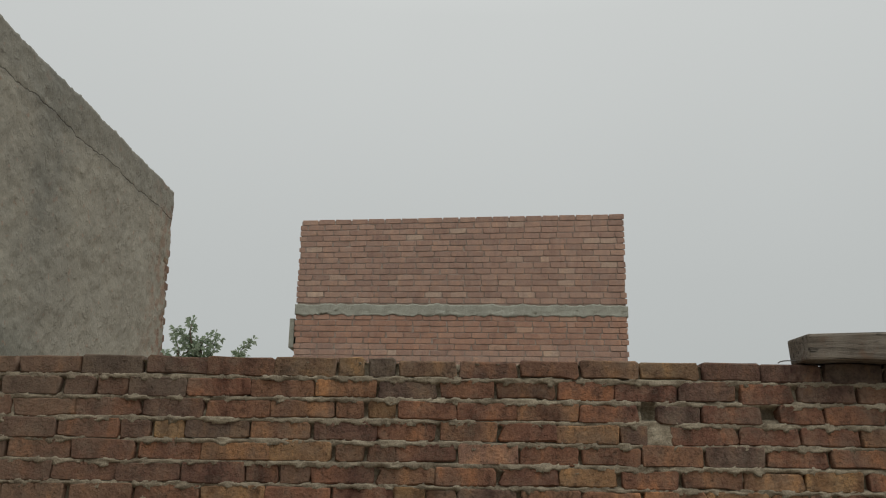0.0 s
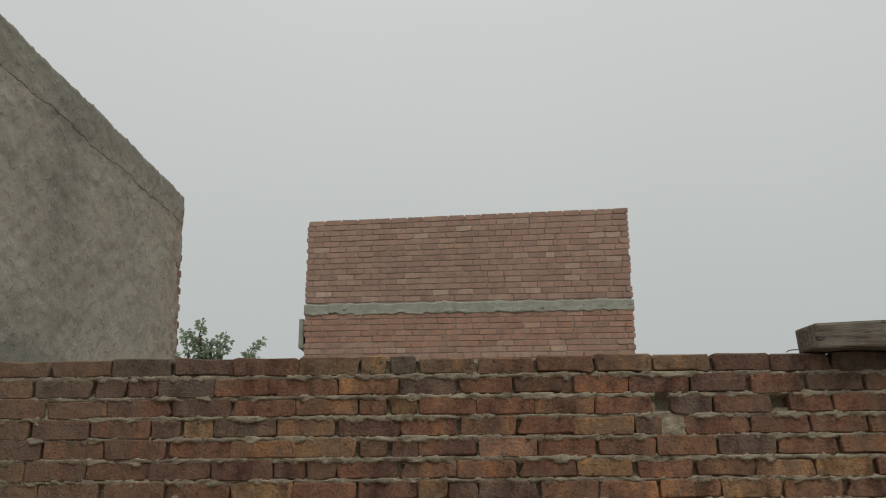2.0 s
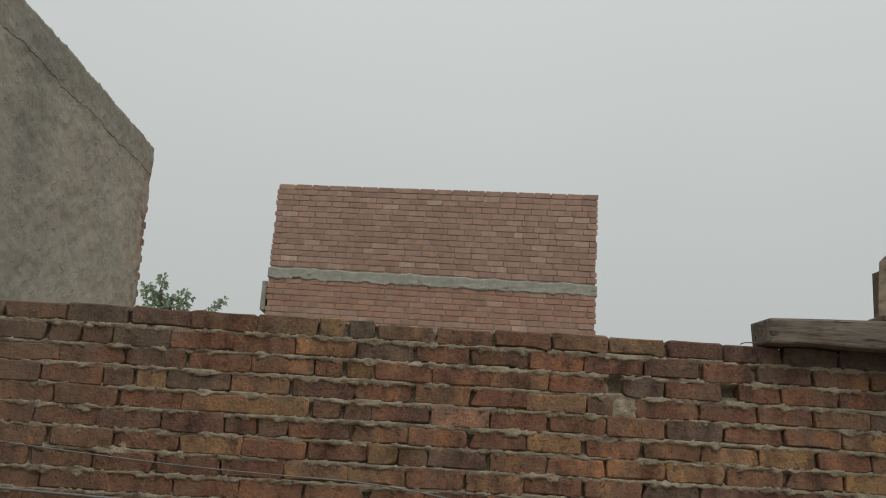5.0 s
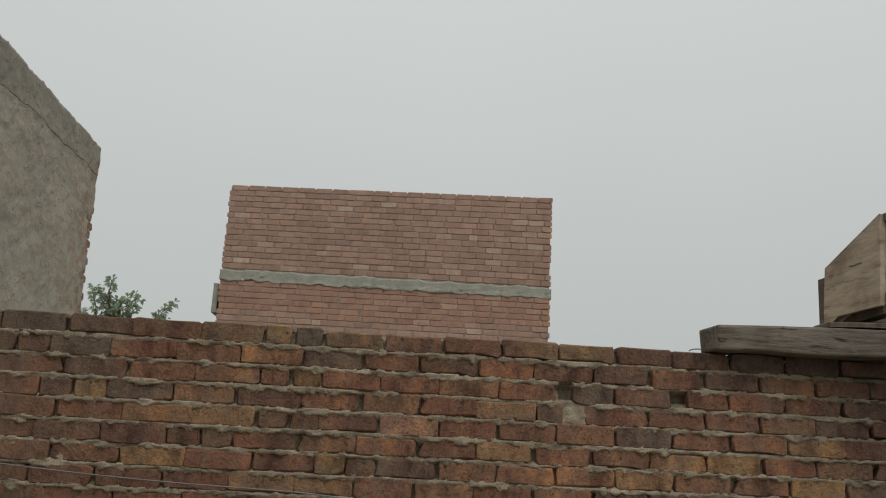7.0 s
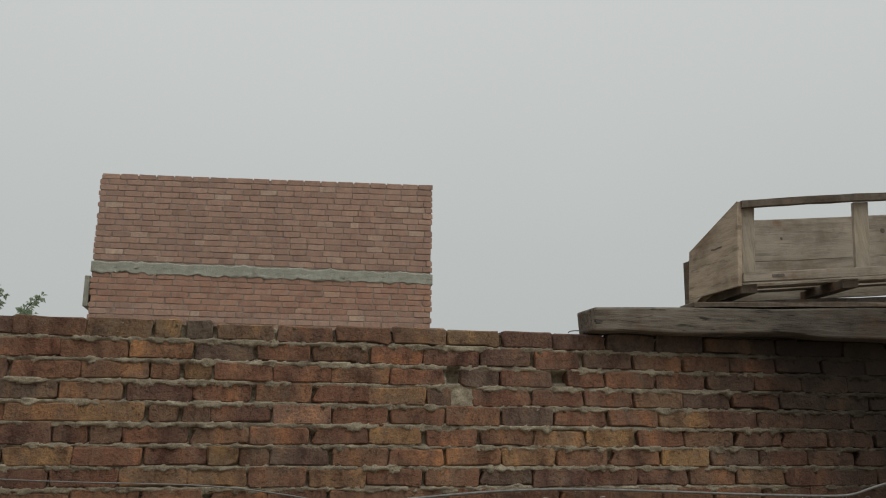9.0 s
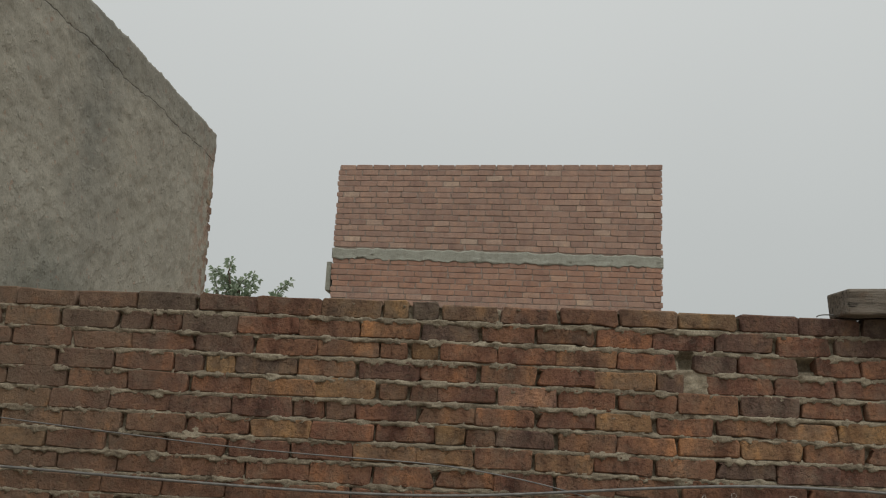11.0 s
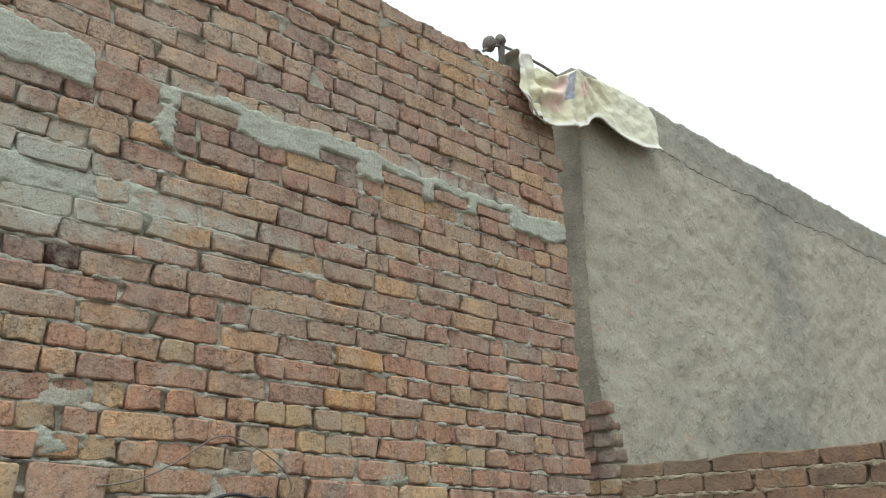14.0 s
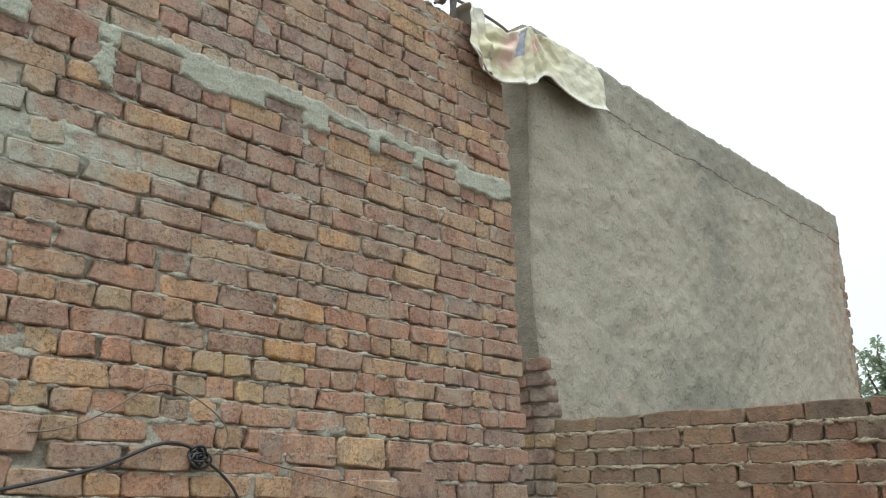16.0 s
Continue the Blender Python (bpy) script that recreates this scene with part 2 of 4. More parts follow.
    crack = range_node(nt, off, 0.0015, 0.006, 1.0, 0.0)
    broken = range_node(nt, noise_node(nt, vec, 3.1, 4.0), 0.34, 0.48)
    crack = math_node(nt, "MULTIPLY", crack, broken)
    base = mix_node(nt, math_node(nt, "MULTIPLY", crack, 0.5), base, (0.05, 0.045, 0.04))
    links.new(base, bsdf.inputs["Base Color"])
    bsdf.inputs["Roughness"].default_value = 0.93
    bsdf.inputs["Specular IOR Level"].default_value = 0.15
    n1 = bump_node(nt, noise_node(nt, vec, 20.0, 6.0, 0.6), 0.5, 0.018, bsdf)
    chips = range_node(nt, noise_node(nt, vec, 13.0, 5.0, 0.6), 0.56, 0.64)
    n1 = bump_node(nt, chips, 0.6, 0.008, bsdf, n1)
    flakes = range_node(nt, noise_node(nt, vec, 27.0, 6.0, 0.7), 0.60, 0.63)
    n1 = bump_node(nt, flakes, 0.3, 0.005, bsdf, n1)
    n2 = bump_node(nt, crack, 0.8, -0.01, bsdf, n1)
    bump_node(nt, grit, 0.5, 0.005, bsdf, n2)
    return m


def wood_material(name, light, dark, along=0, scale=1.0, soot=False, relief=0.5, cracks=0.0):
    m, nodes, links, bsdf = material(name)
    nt = m.node_tree
    co = nodes.new("ShaderNodeTexCoord").outputs["Object"]
    info = nodes.new("ShaderNodeObjectInfo")
    shift = nodes.new("ShaderNodeVectorMath")
    shift.operation = "MULTIPLY_ADD"
    links.new(info.outputs["Random"], shift.inputs[0])
    shift.inputs[1].default_value = (7.0, 13.0, 29.0)
    links.new(co, shift.inputs[2])
    mp = nodes.new("ShaderNodeMapping")
    stretch = [13.0 * scale] * 3
    stretch[along] = 1.3 * scale
    mp.inputs["Scale"].default_value = stretch
    links.new(shift.outputs[0], mp.inputs["Vector"])
    grain = noise_node(nt, mp.outputs[0], 2.2, 8.0, 0.72)
    base = ramp_node(nt, grain, [(0.28, dark), (0.55, light)])
    if cracks:
        split = range_node(nt, noise_node(nt, mp.outputs[0], 3.4, 6.0, 0.6), 0.36, 0.43, cracks, 0.0)
        base = mix_node(nt, split, base, (0.012, 0.010, 0.008))
    stain = noise_node(nt, shift.outputs[0], 4.5, 4.0)
    base = mix_node(nt, 0.8, base, ramp_node(nt, stain, [(0.32, (0.55, 0.49, 0.43)), (0.52, (1, 1, 1)), (0.72, (1.15, 1.1, 1.04))]), "MULTIPLY")
    rust = range_node(nt, noise_node(nt, shift.outputs[0], 5.5, 5.0, 0.65), 0.58, 0.70, 0.0, 0.6)
    base = mix_node(nt, rust, base, (0.17, 0.085, 0.045))
    if soot:
        base = mix_node(nt, math_node(nt, "MULTIPLY", soot_mask(nt), 0.6), base, (0.02, 0.017, 0.013))
    links.new(base, bsdf.inputs["Base Color"])
    bsdf.inputs["Roughness"].default_value = 0.85
    bsdf.inputs["Specular IOR Level"].default_value = 0.25
    bump_node(nt, grain, relief, 0.012 / scale, bsdf)
    return m


def plain_material(name, colour, rough=0.6, spread=0.25, scale=40.0, metal=0.0):
    m, nodes, links, bsdf = material(name)
    nt = m.node_tree
    co = nodes.new("ShaderNodeTexCoord").outputs["Object"]
    lo = tuple(c * (1 - spread) for c in colour)
    hi = tuple(min(1.0, c * (1 + spread)) for c in colour)
    links.new(ramp_node(nt, noise_node(nt, co, scale, 5.0), [(0.35, lo), (0.65, hi)]), bsdf.inputs["Base Color"])
    bsdf.inputs["Roughness"].default_value = rough
    bsdf.inputs["Metallic"].default_value = metal
    bump_node(nt, noise_node(nt, co, scale * 2, 4.0), 0.3, 0.003, bsdf)
    return m


FRONT_STOPS = [(0.0, (0.125, 0.09, 0.07)), (0.2, (0.165, 0.088, 0.063)), (0.45, (0.205, 0.105, 0.068)), (0.72, (0.205, 0.12, 0.077)), (0.88, (0.245, 0.15, 0.087)), (1.0, (0.31, 0.19, 0.092))]
LEFT_STOPS = [(0.0, (0.225, 0.165, 0.137)), (0.2, (0.27, 0.172, 0.13)), (0.42, (0.295, 0.178, 0.13)), (0.6, (0.27, 0.192, 0.146)), (0.8, (0.30, 0.21, 0.148)), (0.93, (0.325, 0.225, 0.148)), (1.0, (0.35, 0.222, 0.122))]
# haze before the far building is put into these paler, greyer reds
FAR_HAZE_STOPS = [(0.0, (0.28, 0.186, 0.147)), (0.3, (0.322, 0.21, 0.163)), (0.7, (0.348, 0.227, 0.174)), (0.94, (0.376, 0.252, 0.194)), (1.0, (0.42, 0.315, 0.245))]
MAT_FRONT = brick_material("dark worn brick", FRONT_STOPS, (0.235, 0.195, 0.145), soot=True, dust_amount=0.42, calm=0.75, kiln=1.0)
MAT_LEFT = brick_material("buff and red brick", LEFT_STOPS, (0.345, 0.305, 0.245), dust_amount=0.62, calm=0.5, cement=True, kiln=0.5)
MAT_LEFT_REST = brick_material("buff and red brick rest", LEFT_STOPS, (0.345, 0.305, 0.245), island=True, dust_amount=0.62, calm=0.5, cement=True, kiln=0.5)
# low relief and contrast here also stand in for the haze
MAT_FAR = brick_material("haze-paled red brick", FAR_HAZE_STOPS, (0.33, 0.27, 0.23), dust_amount=0.4, relief=0.3, calm=0.3, kiln=0.35)
MAT_FAR_REST = brick_material("haze-paled red brick rest", FAR_HAZE_STOPS, (0.33, 0.27, 0.23), island=True, dust_amount=0.4, relief=0.3, calm=0.3, kiln=0.35)
MAT_MORTAR_FRONT = mortar_material("earthy tan mortar", (0.37, 0.32, 0.235), (0.17, 0.14, 0.10), soot=True)
MAT_MORTAR_LEFT = mortar_material("dusty grey-brown mortar", (0.36, 0.345, 0.285), (0.225, 0.205, 0.165))
MAT_RETURN = mortar_material("dark mud mortar", (0.30, 0.272, 0.222), (0.18, 0.16, 0.13))
MAT_CEMENT = mortar_material("grey cement smear", (0.36, 0.37, 0.31), (0.255, 0.26, 0.212), relief=0.6)
# far joints painted close to the brick tone, as seen through haze
MAT_MORTAR_FAR = mortar_material("haze-paled mortar", (0.36, 0.295, 0.245), (0.23, 0.18, 0.148))
MAT_BAND = mortar_material("grey concrete band", (0.37, 0.37, 0.31), (0.25, 0.245, 0.205))
MAT_PLASTER = plaster_material()
MAT_BEAM = wood_material("rotten grey timber", (0.235, 0.205, 0.168), (0.06, 0.05, 0.04), 0, 1.7, soot=True, relief=1.0, cracks=0.85)
MAT_WOOD = wood_material("weathered pale wood", (0.325, 0.285, 0.23), (0.19, 0.162, 0.125), 0, 1.0, relief=0.45, cracks=0.25)
MAT_WOOD_UP = wood_material("weathered pale wood upright", (0.32, 0.28, 0.222), (0.19, 0.16, 0.12), 2, 1.0, relief=0.45, cracks=0.2)
MAT_WOOD_DEEP = wood_material("weathered pale wood crosswise", (0.40, 0.325, 0.245), (0.25, 0.20, 0.145), 1, 1.0, relief=0.35, cracks=0.35)
MAT_WOOD_DARK = wood_material("dark old wood", (0.14, 0.115, 0.09), (0.07, 0.056, 0.043), 1, 1.0)
MAT_CABLE = plain_material("black cable sheath", (0.018, 0.017, 0.018), 0.55)
MAT_CABLE_GREY = plain_material("grey cable sheath", (0.15, 0.146, 0.135), 0.5)
MAT_CABLE_OLD = plain_material("dusty thin wire", (0.13, 0.10, 0.08), 0.7)
MAT_CHALK = plain_material("chalk", (0.58, 0.54, 0.48), 0.95, 0.4, 160.0)
MAT_CHALK_PALE = plain_material("dirty white hem", (0.48, 0.46, 0.41), 0.7, 0.3, 30.0)
nt_chalk = MAT_CHALK.node_tree
chalk_bsdf = nt_chalk.nodes["Principled BSDF"]
patchy_chalk = range_node(nt_chalk, noise_node(nt_chalk, world_pos(nt_chalk), 70.0, 4.0), 0.40, 0.56)
chalk_tone = mix_node(nt_chalk, patchy_chalk, (0.15, 0.085, 0.06), (0.50, 0.46, 0.41))
nt_chalk.links.new(mix_node(nt_chalk, math_node(nt_chalk, "MULTIPLY", soot_mask(nt_chalk), 0.8), chalk_tone, (0.02, 0.016, 0.013)), chalk_bsdf.inputs["Base Color"])
MAT_IRON = plain_material("rusty iron", (0.09, 0.075, 0.065), 0.7, 0.4)
MAT_BARK = plain_material("bark", (0.12, 0.09, 0.065), 0.9, 0.3, 30.0)


def leaf_material():
    m, nodes, links, bsdf = material("haze-paled leaves")
    nt = m.node_tree
    g = nodes.new("ShaderNodeNewGeometry")
    # greens far paler than foliage: the haze in front is painted in
    base = ramp_node(nt, g.outputs["Random Per Island"], [(0.0, (0.20, 0.26, 0.17)), (0.6, (0.28, 0.34, 0.235)), (1.0, (0.37, 0.42, 0.32))])
    links.new(base, bsdf.inputs["Base Color"])
    bsdf.inputs["Roughness"].default_value = 0.6
    through_leaf = nodes.new("ShaderNodeBsdfTranslucent")
    links.new(base, through_leaf.inputs["Color"])
    both = nodes.new("ShaderNodeMixShader")
    both.inputs["Fac"].default_value = 0.5
    links.new(bsdf.outputs[0], both.inputs[1])
    links.new(through_leaf.outputs[0], both.inputs[2])
    links.new(both.outputs[0], nodes["Material Output"].inputs["Surface"])
    return m


def ground_material():
    m, nodes, links, bsdf = material("bare earth")
    nt = m.node_tree
    vec = world_pos(nt)
    base = ramp_node(nt, noise_node(nt, vec, 1.2, 8.0, 0.7), [(0.3, (0.14, 0.11, 0.08)), (0.7, (0.26, 0.21, 0.155))])
    links.new(base, bsdf.inputs["Base Color"])
    bsdf.inputs["Roughness"].default_value = 0.95
    bump_node(nt, noise_node(nt, vec, 18.0, 8.0, 0.7), 0.6, 0.03, bsdf)
    return m


def tarp_material():
    m, nodes, links, bsdf = material("faded printed tarpaulin")
    nt = m.node_tree
    uv = nodes.new("ShaderNodeTexCoord").outputs["UV"]
    s = nodes.new("ShaderNodeSeparateXYZ")
    links.new(uv, s.inputs[0])
    u, v = s.outputs["X"], s.outputs["Y"]
    soil = noise_node(nt, uv, 6.0, 6.0, 0.7)
    base = ramp_node(nt, soil, [(0.3, (0.36, 0.33, 0.225)), (0.5, (0.46, 0.43, 0.28)), (0.7, (0.50, 0.475, 0.36))])
    slant = math_node(nt, "MULTIPLY_ADD", v, -0.12, math_node(nt, "ADD", u, 0.12))
    wob = math_node(nt, "MULTIPLY_ADD", noise_node(nt, uv, 5.0, 3.0), 0.07, math_node(nt, "ADD", slant, -0.035))

    def block(lo_u, hi_u, lo_v, hi_v, colour, amount, under, soft=0.02):
        a = math_node(nt, "MULTIPLY", range_node(nt, wob, lo_u - soft, lo_u + soft), range_node(nt, wob, hi_u - soft, hi_u + soft, 1.0, 0.0))
        b = math_node(nt, "MULTIPLY", range_node(nt, v, lo_v - 2 * soft, lo_v + 2 * soft), range_node(nt, v, hi_v - 2 * soft, hi_v + 2 * soft, 1.0, 0.0))
        return mix_node(nt, math_node(nt, "MULTIPLY", math_node(nt, "MULTIPLY", a, b), amount), under, colour)

    base = block(0.20, 0.30, 0.30, 0.97, (0.50, 0.30, 0.28), 0.7, base, 0.03)
    base = block(0.295, 0.365, 0.50, 0.99, (0.13, 0.14, 0.20), 0.9, base, 0.006)
    base = block(0.43, 0.50, 0.52, 0.86, (0.52, 0.27, 0.24), 0.7, base)
    base = block(-0.1, 0.09, 0.0, 1.2, (0.48, 0.47, 0.43), 0.8, base, 0.03)
    base = block(0.72, 1.2, 0.0, 1.2, (0.50, 0.49, 0.39), 0.7, base, 0.06)
    base = block(0.155, 0.185, 0.22, 0.36, (0.09, 0.075, 0.055), 0.85, base, 0.005)
    hem = math_node(nt, "LESS_THAN", v, 0.10)
    base = mix_node(nt, math_node(nt, "MULTIPLY", hem, 0.7), base, (0.52, 0.51, 0.47))
    links.new(base, bsdf.inputs["Base Color"])
    bsdf.inputs["Roughness"].default_value = 0.55
    even = nodes.new("ShaderNodeMapping")
    even.inputs["Scale"].default_value = (3.4, 1.0, 1.0)
    links.new(uv, even.inputs["Vector"])
    bump_node(nt, noise_node(nt, even.outputs[0], 4.0, 5.0, 0.5), 0.4, 0.04, bsdf)
    return m


MAT_LEAF, MAT_GROUND, MAT_TARP = leaf_material(), ground_material(), tarp_material()


# ---- small builders ----
def mesh_object(name, bm, mat, smooth=False):
    me = bpy.data.meshes.new(name)
    bm.normal_update()
    bm.to_mesh(me)
    bm.free()
    me.materials.append(mat)
    if smooth:
        me.polygons.foreach_set("use_smooth", [True] * len(me.polygons))
    return new(name, me)


def part(name, bm, mat, parent, label="", smooth=False):
    ob = mesh_object(name, bm, mat, smooth)
    ob.parent = parent
    if label:
        tagged(ob, label)
    return ob


def add_box(bm, lo, hi, rough=0.0, cuts=0, bevel=0.0, rng=None):
    """An upright box with worn edges: cuts along its length, corners pushed about by rough."""
    size = [hi[k] - lo[k] for k in range(3)]
    mid = [(hi[k] + lo[k]) / 2 for k in range(3)]
    bmesh.ops.create_cube(bm, size=1.0, matrix=Matrix.Translation(mid) @ Matrix.Diagonal((*size, 1)))
    if cuts:
        long = max(range(3), key=lambda k: size[k])
        edges = [e for e in bm.edges if abs(e.verts[0].co[long] - e.verts[1].co[long]) > 0.5 * size[long]]
        bmesh.ops.subdivide_edges(bm, edges=edges, cuts=cuts, use_grid_fill=True)
    if bevel:
        bmesh.ops.bevel(bm, geom=[e for e in bm.edges if e.calc_face_angle(0) > 0.5], offset=bevel, segments=2, affect="EDGES", profile=0.6)
    if rough and rng:
        for v in bm.verts:
            v.co += Vector((rng.uniform(-rough, rough), rng.uniform(-rough, rough), rng.uniform(-rough, rough)))


def tube(name, points, radius, mat, parent=None, sides=6):
    cu = bpy.data.curves.new(name, "CURVE")
    cu.dimensions, cu.bevel_depth, cu.bevel_resolution, cu.use_fill_caps = "3D", radius, 2, True
    sp = cu.splines.new("NURBS")
    sp.points.add(len(points) - 1)
    for q, p in zip(sp.points, points):
        q.co = (*p, 1)
    sp.use_endpoint_u, sp.order_u, sp.resolution_u = True, 4, 8
    cu.materials.append(mat)
    ob = new(name, cu)
    ob.parent = parent
    return ob


def brick_mesh(name, length, height, depth, mat, rng, chip=0.006, round_=0.008):
    """A worn brick; its face looks along -y, the face's middle is the origin."""
    bm = bmesh.new()
    a, b = length / 2, height / 2
    cut = min(0.013, 0.2 * height)
    ring = []
    for sx, sz in ((-1, -1), (1, -1), (1, 1), (-1, 1)):
        cx, cz = cut * rng.uniform(0.25, 1.3), cut * rng.uniform(0.15, 0.9)
        ends = [(sx * a, sz * (b - cz)), (sx * (a - cx), sz * b)]
        ring += ends if sx * sz > 0 else ends[::-1]
    if rng.random() < 0.22:          # a knocked-off corner
        k = rng.randrange(8)
        ring[k] = (ring[k][0] - math.copysign(0.014, ring[k][0]), ring[k][1] * 0.82)
    full = []
    for k in range(8):
        (x0, z0), (x1, z1) = ring[k], ring[(k + 1) % 8]
        full.append((x0, z0))
        if abs(x1 - x0) > 0.5 * length:         # the long edges wander
            f = rng.uniform(0.3, 0.7)
            full.append((x0 + (x1 - x0) * f, z0 + (z1 - z0) * f))
    jit = [(x + rng.uniform(-chip, chip) * 0.7, z + rng.uniform(-chip, chip) * 0.5) for x, z in full]
    n_ring = len(jit)
    corner = [rng.uniform(0.35, 1.5) for _ in jit]
    back = [bm.verts.new((x * 0.985, depth, z * 0.97)) for x, z in jit]
    side = [bm.verts.new((x, round_ * corner[k] * 1.1, z)) for k, (x, z) in enumerate(jit)]
    face = []
    for k, (x, z) in enumerate(jit):
        inx = min(round_ * corner[k] * 1.2, abs(x) * 0.4) * (1 if x > 0 else -1)
        inz = min(round_ * corner[k] * 1.2, abs(z) * 0.4) * (1 if z > 0 else -1)
        face.append(bm.verts.new((x - inx, rng.uniform(-0.0004, 0.0004), z - inz)))
    centre = bm.verts.new((rng.uniform(-0.01, 0.01), rng.uniform(-0.0008, 0.0), 0))
    for k in range(n_ring):
        n = (k + 1) % n_ring
        bm.faces.new((side[k], side[n], back[n], back[k]))
        bm.faces.new((face[k], face[n], side[n], side[k]))
        bm.faces.new((face[n], face[k], centre))
    bmesh.ops.recalc_face_normals(bm, faces=bm.faces)
    for f in bm.faces:      # flat front, rounded arris
        f.smooth = len(f.verts) == 4
    me = bpy.data.meshes.new(name)
    bm.to_mesh(me)
    bm.free()
    me.materials.append(mat)
    return me


def lay(bricks, parent, mat, rest_mat, depth, to_world, limit, rng, chip, round_, wanted):
    """Lays bricks given as (start, end, low, high, tint, jut). The first `limit` that are wanted become parts, the others one joined part."""
    bank = {}
    rest = []
    chosen = sorted(range(len(bricks)), key=lambda k: wanted(bricks[k]))[:limit]
    chosen = set(chosen)
    for k, (s, e, lo, hi, tint, jut) in enumerate(bricks):
        length, height = e - s, hi - lo
        key = (round(length / 0.012), round(height / 0.006), rng.randrange(5))
        if key not in bank:
            bank[key] = brick_mesh("brick", key[0] * 0.012, key[1] * 0.006, depth, mat, rng, chip, round_)
        m = to_world((s + e) / 2, (lo + hi) / 2, jut) @ pose(0, 0, 0, rng.uniform(-1.2, 1.2), rng.uniform(-0.9, 0.9), rng.uniform(-1.2, 1.2))
        if k in chosen:
            ob = new("brick", bank[key])
            ob.parent = parent
            ob.matrix_world = m
            ob.color = (*tint, 1)
        else:
            rest.append((bank[key], m))
    if rest:
        verts, faces, n = [], [], 0
        for me, m in rest:
            verts += [tuple(m @ v.co) for v in me.vertices]
            faces += [tuple(i + n for i in p.vertices) for p in me.polygons]
            n += len(me.vertices)
        me = bpy.data.meshes.new("bricks_beyond")
        me.from_pydata(verts, [], faces)
        me.polygons.foreach_set("use_smooth", [len(f) == 4 for f in faces])
        me.materials.append(rest_mat)
        ob = new("bricks_beyond", me)
        ob.parent = parent
        tagged(ob, "", "", "", "stuff")


def stations(lo, hi, fine_from, fine_to, fine, coarse):
    """Places from lo to hi, closely set between fine_from and fine_to."""
    out = []
    for a, b, step in ((lo, fine_from, coarse), (fine_from, fine_to, fine), (fine_to, hi, coarse)):
        if b - a > 1e-6:
            n = max(1, round((b - a) / step))
            out += [a + (b - a) * k / n for k in range(n)]
    return out + [hi]


def relief_slab(name, us_, vs_, height, to_world, thick, mat):
    """A slab whose face is a fine sheet pushed in and out by height(u, v); to_world maps (u, v, out) to a place."""
    nu, nv = len(us_) - 1, len(vs_) - 1
    verts, faces = [], []
    for v in vs_:
        for u in us_:
            verts.append(to_world(u, v, height(u, v)))
    w = nu + 1
    for j in range(nv):
        for i in range(nu):
            a = j * w + i
            faces.append((a, a + 1, a + w + 1, a + w))
    rim = [i for i in range(w)] + [j * w + nu for j in range(1, nv + 1)] + [nv * w + i for i in range(nu - 1, -1, -1)] + [j * w for j in range(nv - 1, 0, -1)]
    first = len(verts)
    for r in rim:
        j, i = divmod(r, w)
        verts.append(to_world(us_[i], vs_[j], -thick))
    for k in range(len(rim)):
        n = (k + 1) % len(rim)
        faces.append((rim[k], first + k, first + n, rim[n]))
    faces.append(tuple(range(first + len(rim) - 1, first - 1, -1)))
    me = bpy.data.meshes.new(name)
    me.from_pydata(verts, [], faces)
    me.polygons.foreach_set("use_smooth", [True] * (nu * nv) + [False] * (len(faces) - nu * nv))
    me.materials.append(mat)
    return new(name, me)


def wave(x, y, z, scale, octaves=3):
    return noise.fractal(Vector((x, y, z)) * scale, 0.6, 2.0, octaves)


# ---- ground ----
bm = bmesh.new()
bmesh.ops.create_grid(bm, x_segments=60, y_segments=60, size=1.0)
for v in bm.verts:
    r = max(abs(v.co.x), abs(v.co.y))
    v.co *= 6.0 + 2500.0 * r ** 4
    v.co.z = 0.02 * noise.noise(v.co * 0.8) if r < 0.6 else 0.0
ground = tagged(mesh_object("ground", bm, MAT_GROUND, True), "bare trodden earth", "ground", "", "structure")

# ---- front wall: a single skin of dark bricks, stretcher bond ----
FRONT_Y, COURSE = 3.40, 0.083


def front_place(u, v, out):
    return (u, FRONT_Y - out, v)


def front_relief(u, v):
    k = (1.931 - v) / COURSE
    below = (k - round(k)) * COURSE         # distance below the nearest bed joint
    d = below * 0.6 if below > 0 else max(0.0, -below - 0.0085) * 1.6
    lump = wave(u, 0.0, round(k) * 0.37, 11.0, 4)
    bed = 0.001 + 0.010 * lump + 0.008 * wave(u, 7.0, v, 60.0, 4)
    reach = 0.0062 + 0.012 * max(-0.3, wave(u, 3.0, round(k) * 0.71, 24.0, 6))
    f = min(1.0, max(0.0, (reach + 0.004 - d) / 0.004))
    deep = min(-0.003, -0.036 + 0.032 * max(0.0, wave(u, 11.0, v, 9.0, 3)))
    h = deep + (bed - deep) * f
    if 0.97 < u < 1.09 and 1.60 < v < 1.70:
        h = -0.004 + 0.01 * wave(u, 2.0, v, 30.0, 3)
    if 0.965 < u < 1.02 and 1.70 < v < 1.77:
        h -= 0.045
    if 1.43 < u < 1.50 and 1.715 < v < 1.765:
        h -= 0.04
    return h


wall_front = tagged(relief_slab("wall_front", stations(-2.90, 5.60, -2.88, 4.30, 0.0125, 0.05), stations(0.0, 1.915, 1.08, 1.915, 0.0062, 0.05), front_relief, front_place, 0.10, MAT_MORTAR_FRONT),
                    "low wall of dark worn bricks with squeezed-out mortar, sooty at one end", "wall", "", "structure")

# ---- side wall: tall, of buff and red bricks, header and stretcher courses mixed ----
SIDE_X, SIDE_COURSE, SIDE_END, SIDE_TOP = -2.405, 0.0796, 2.92, 3.838


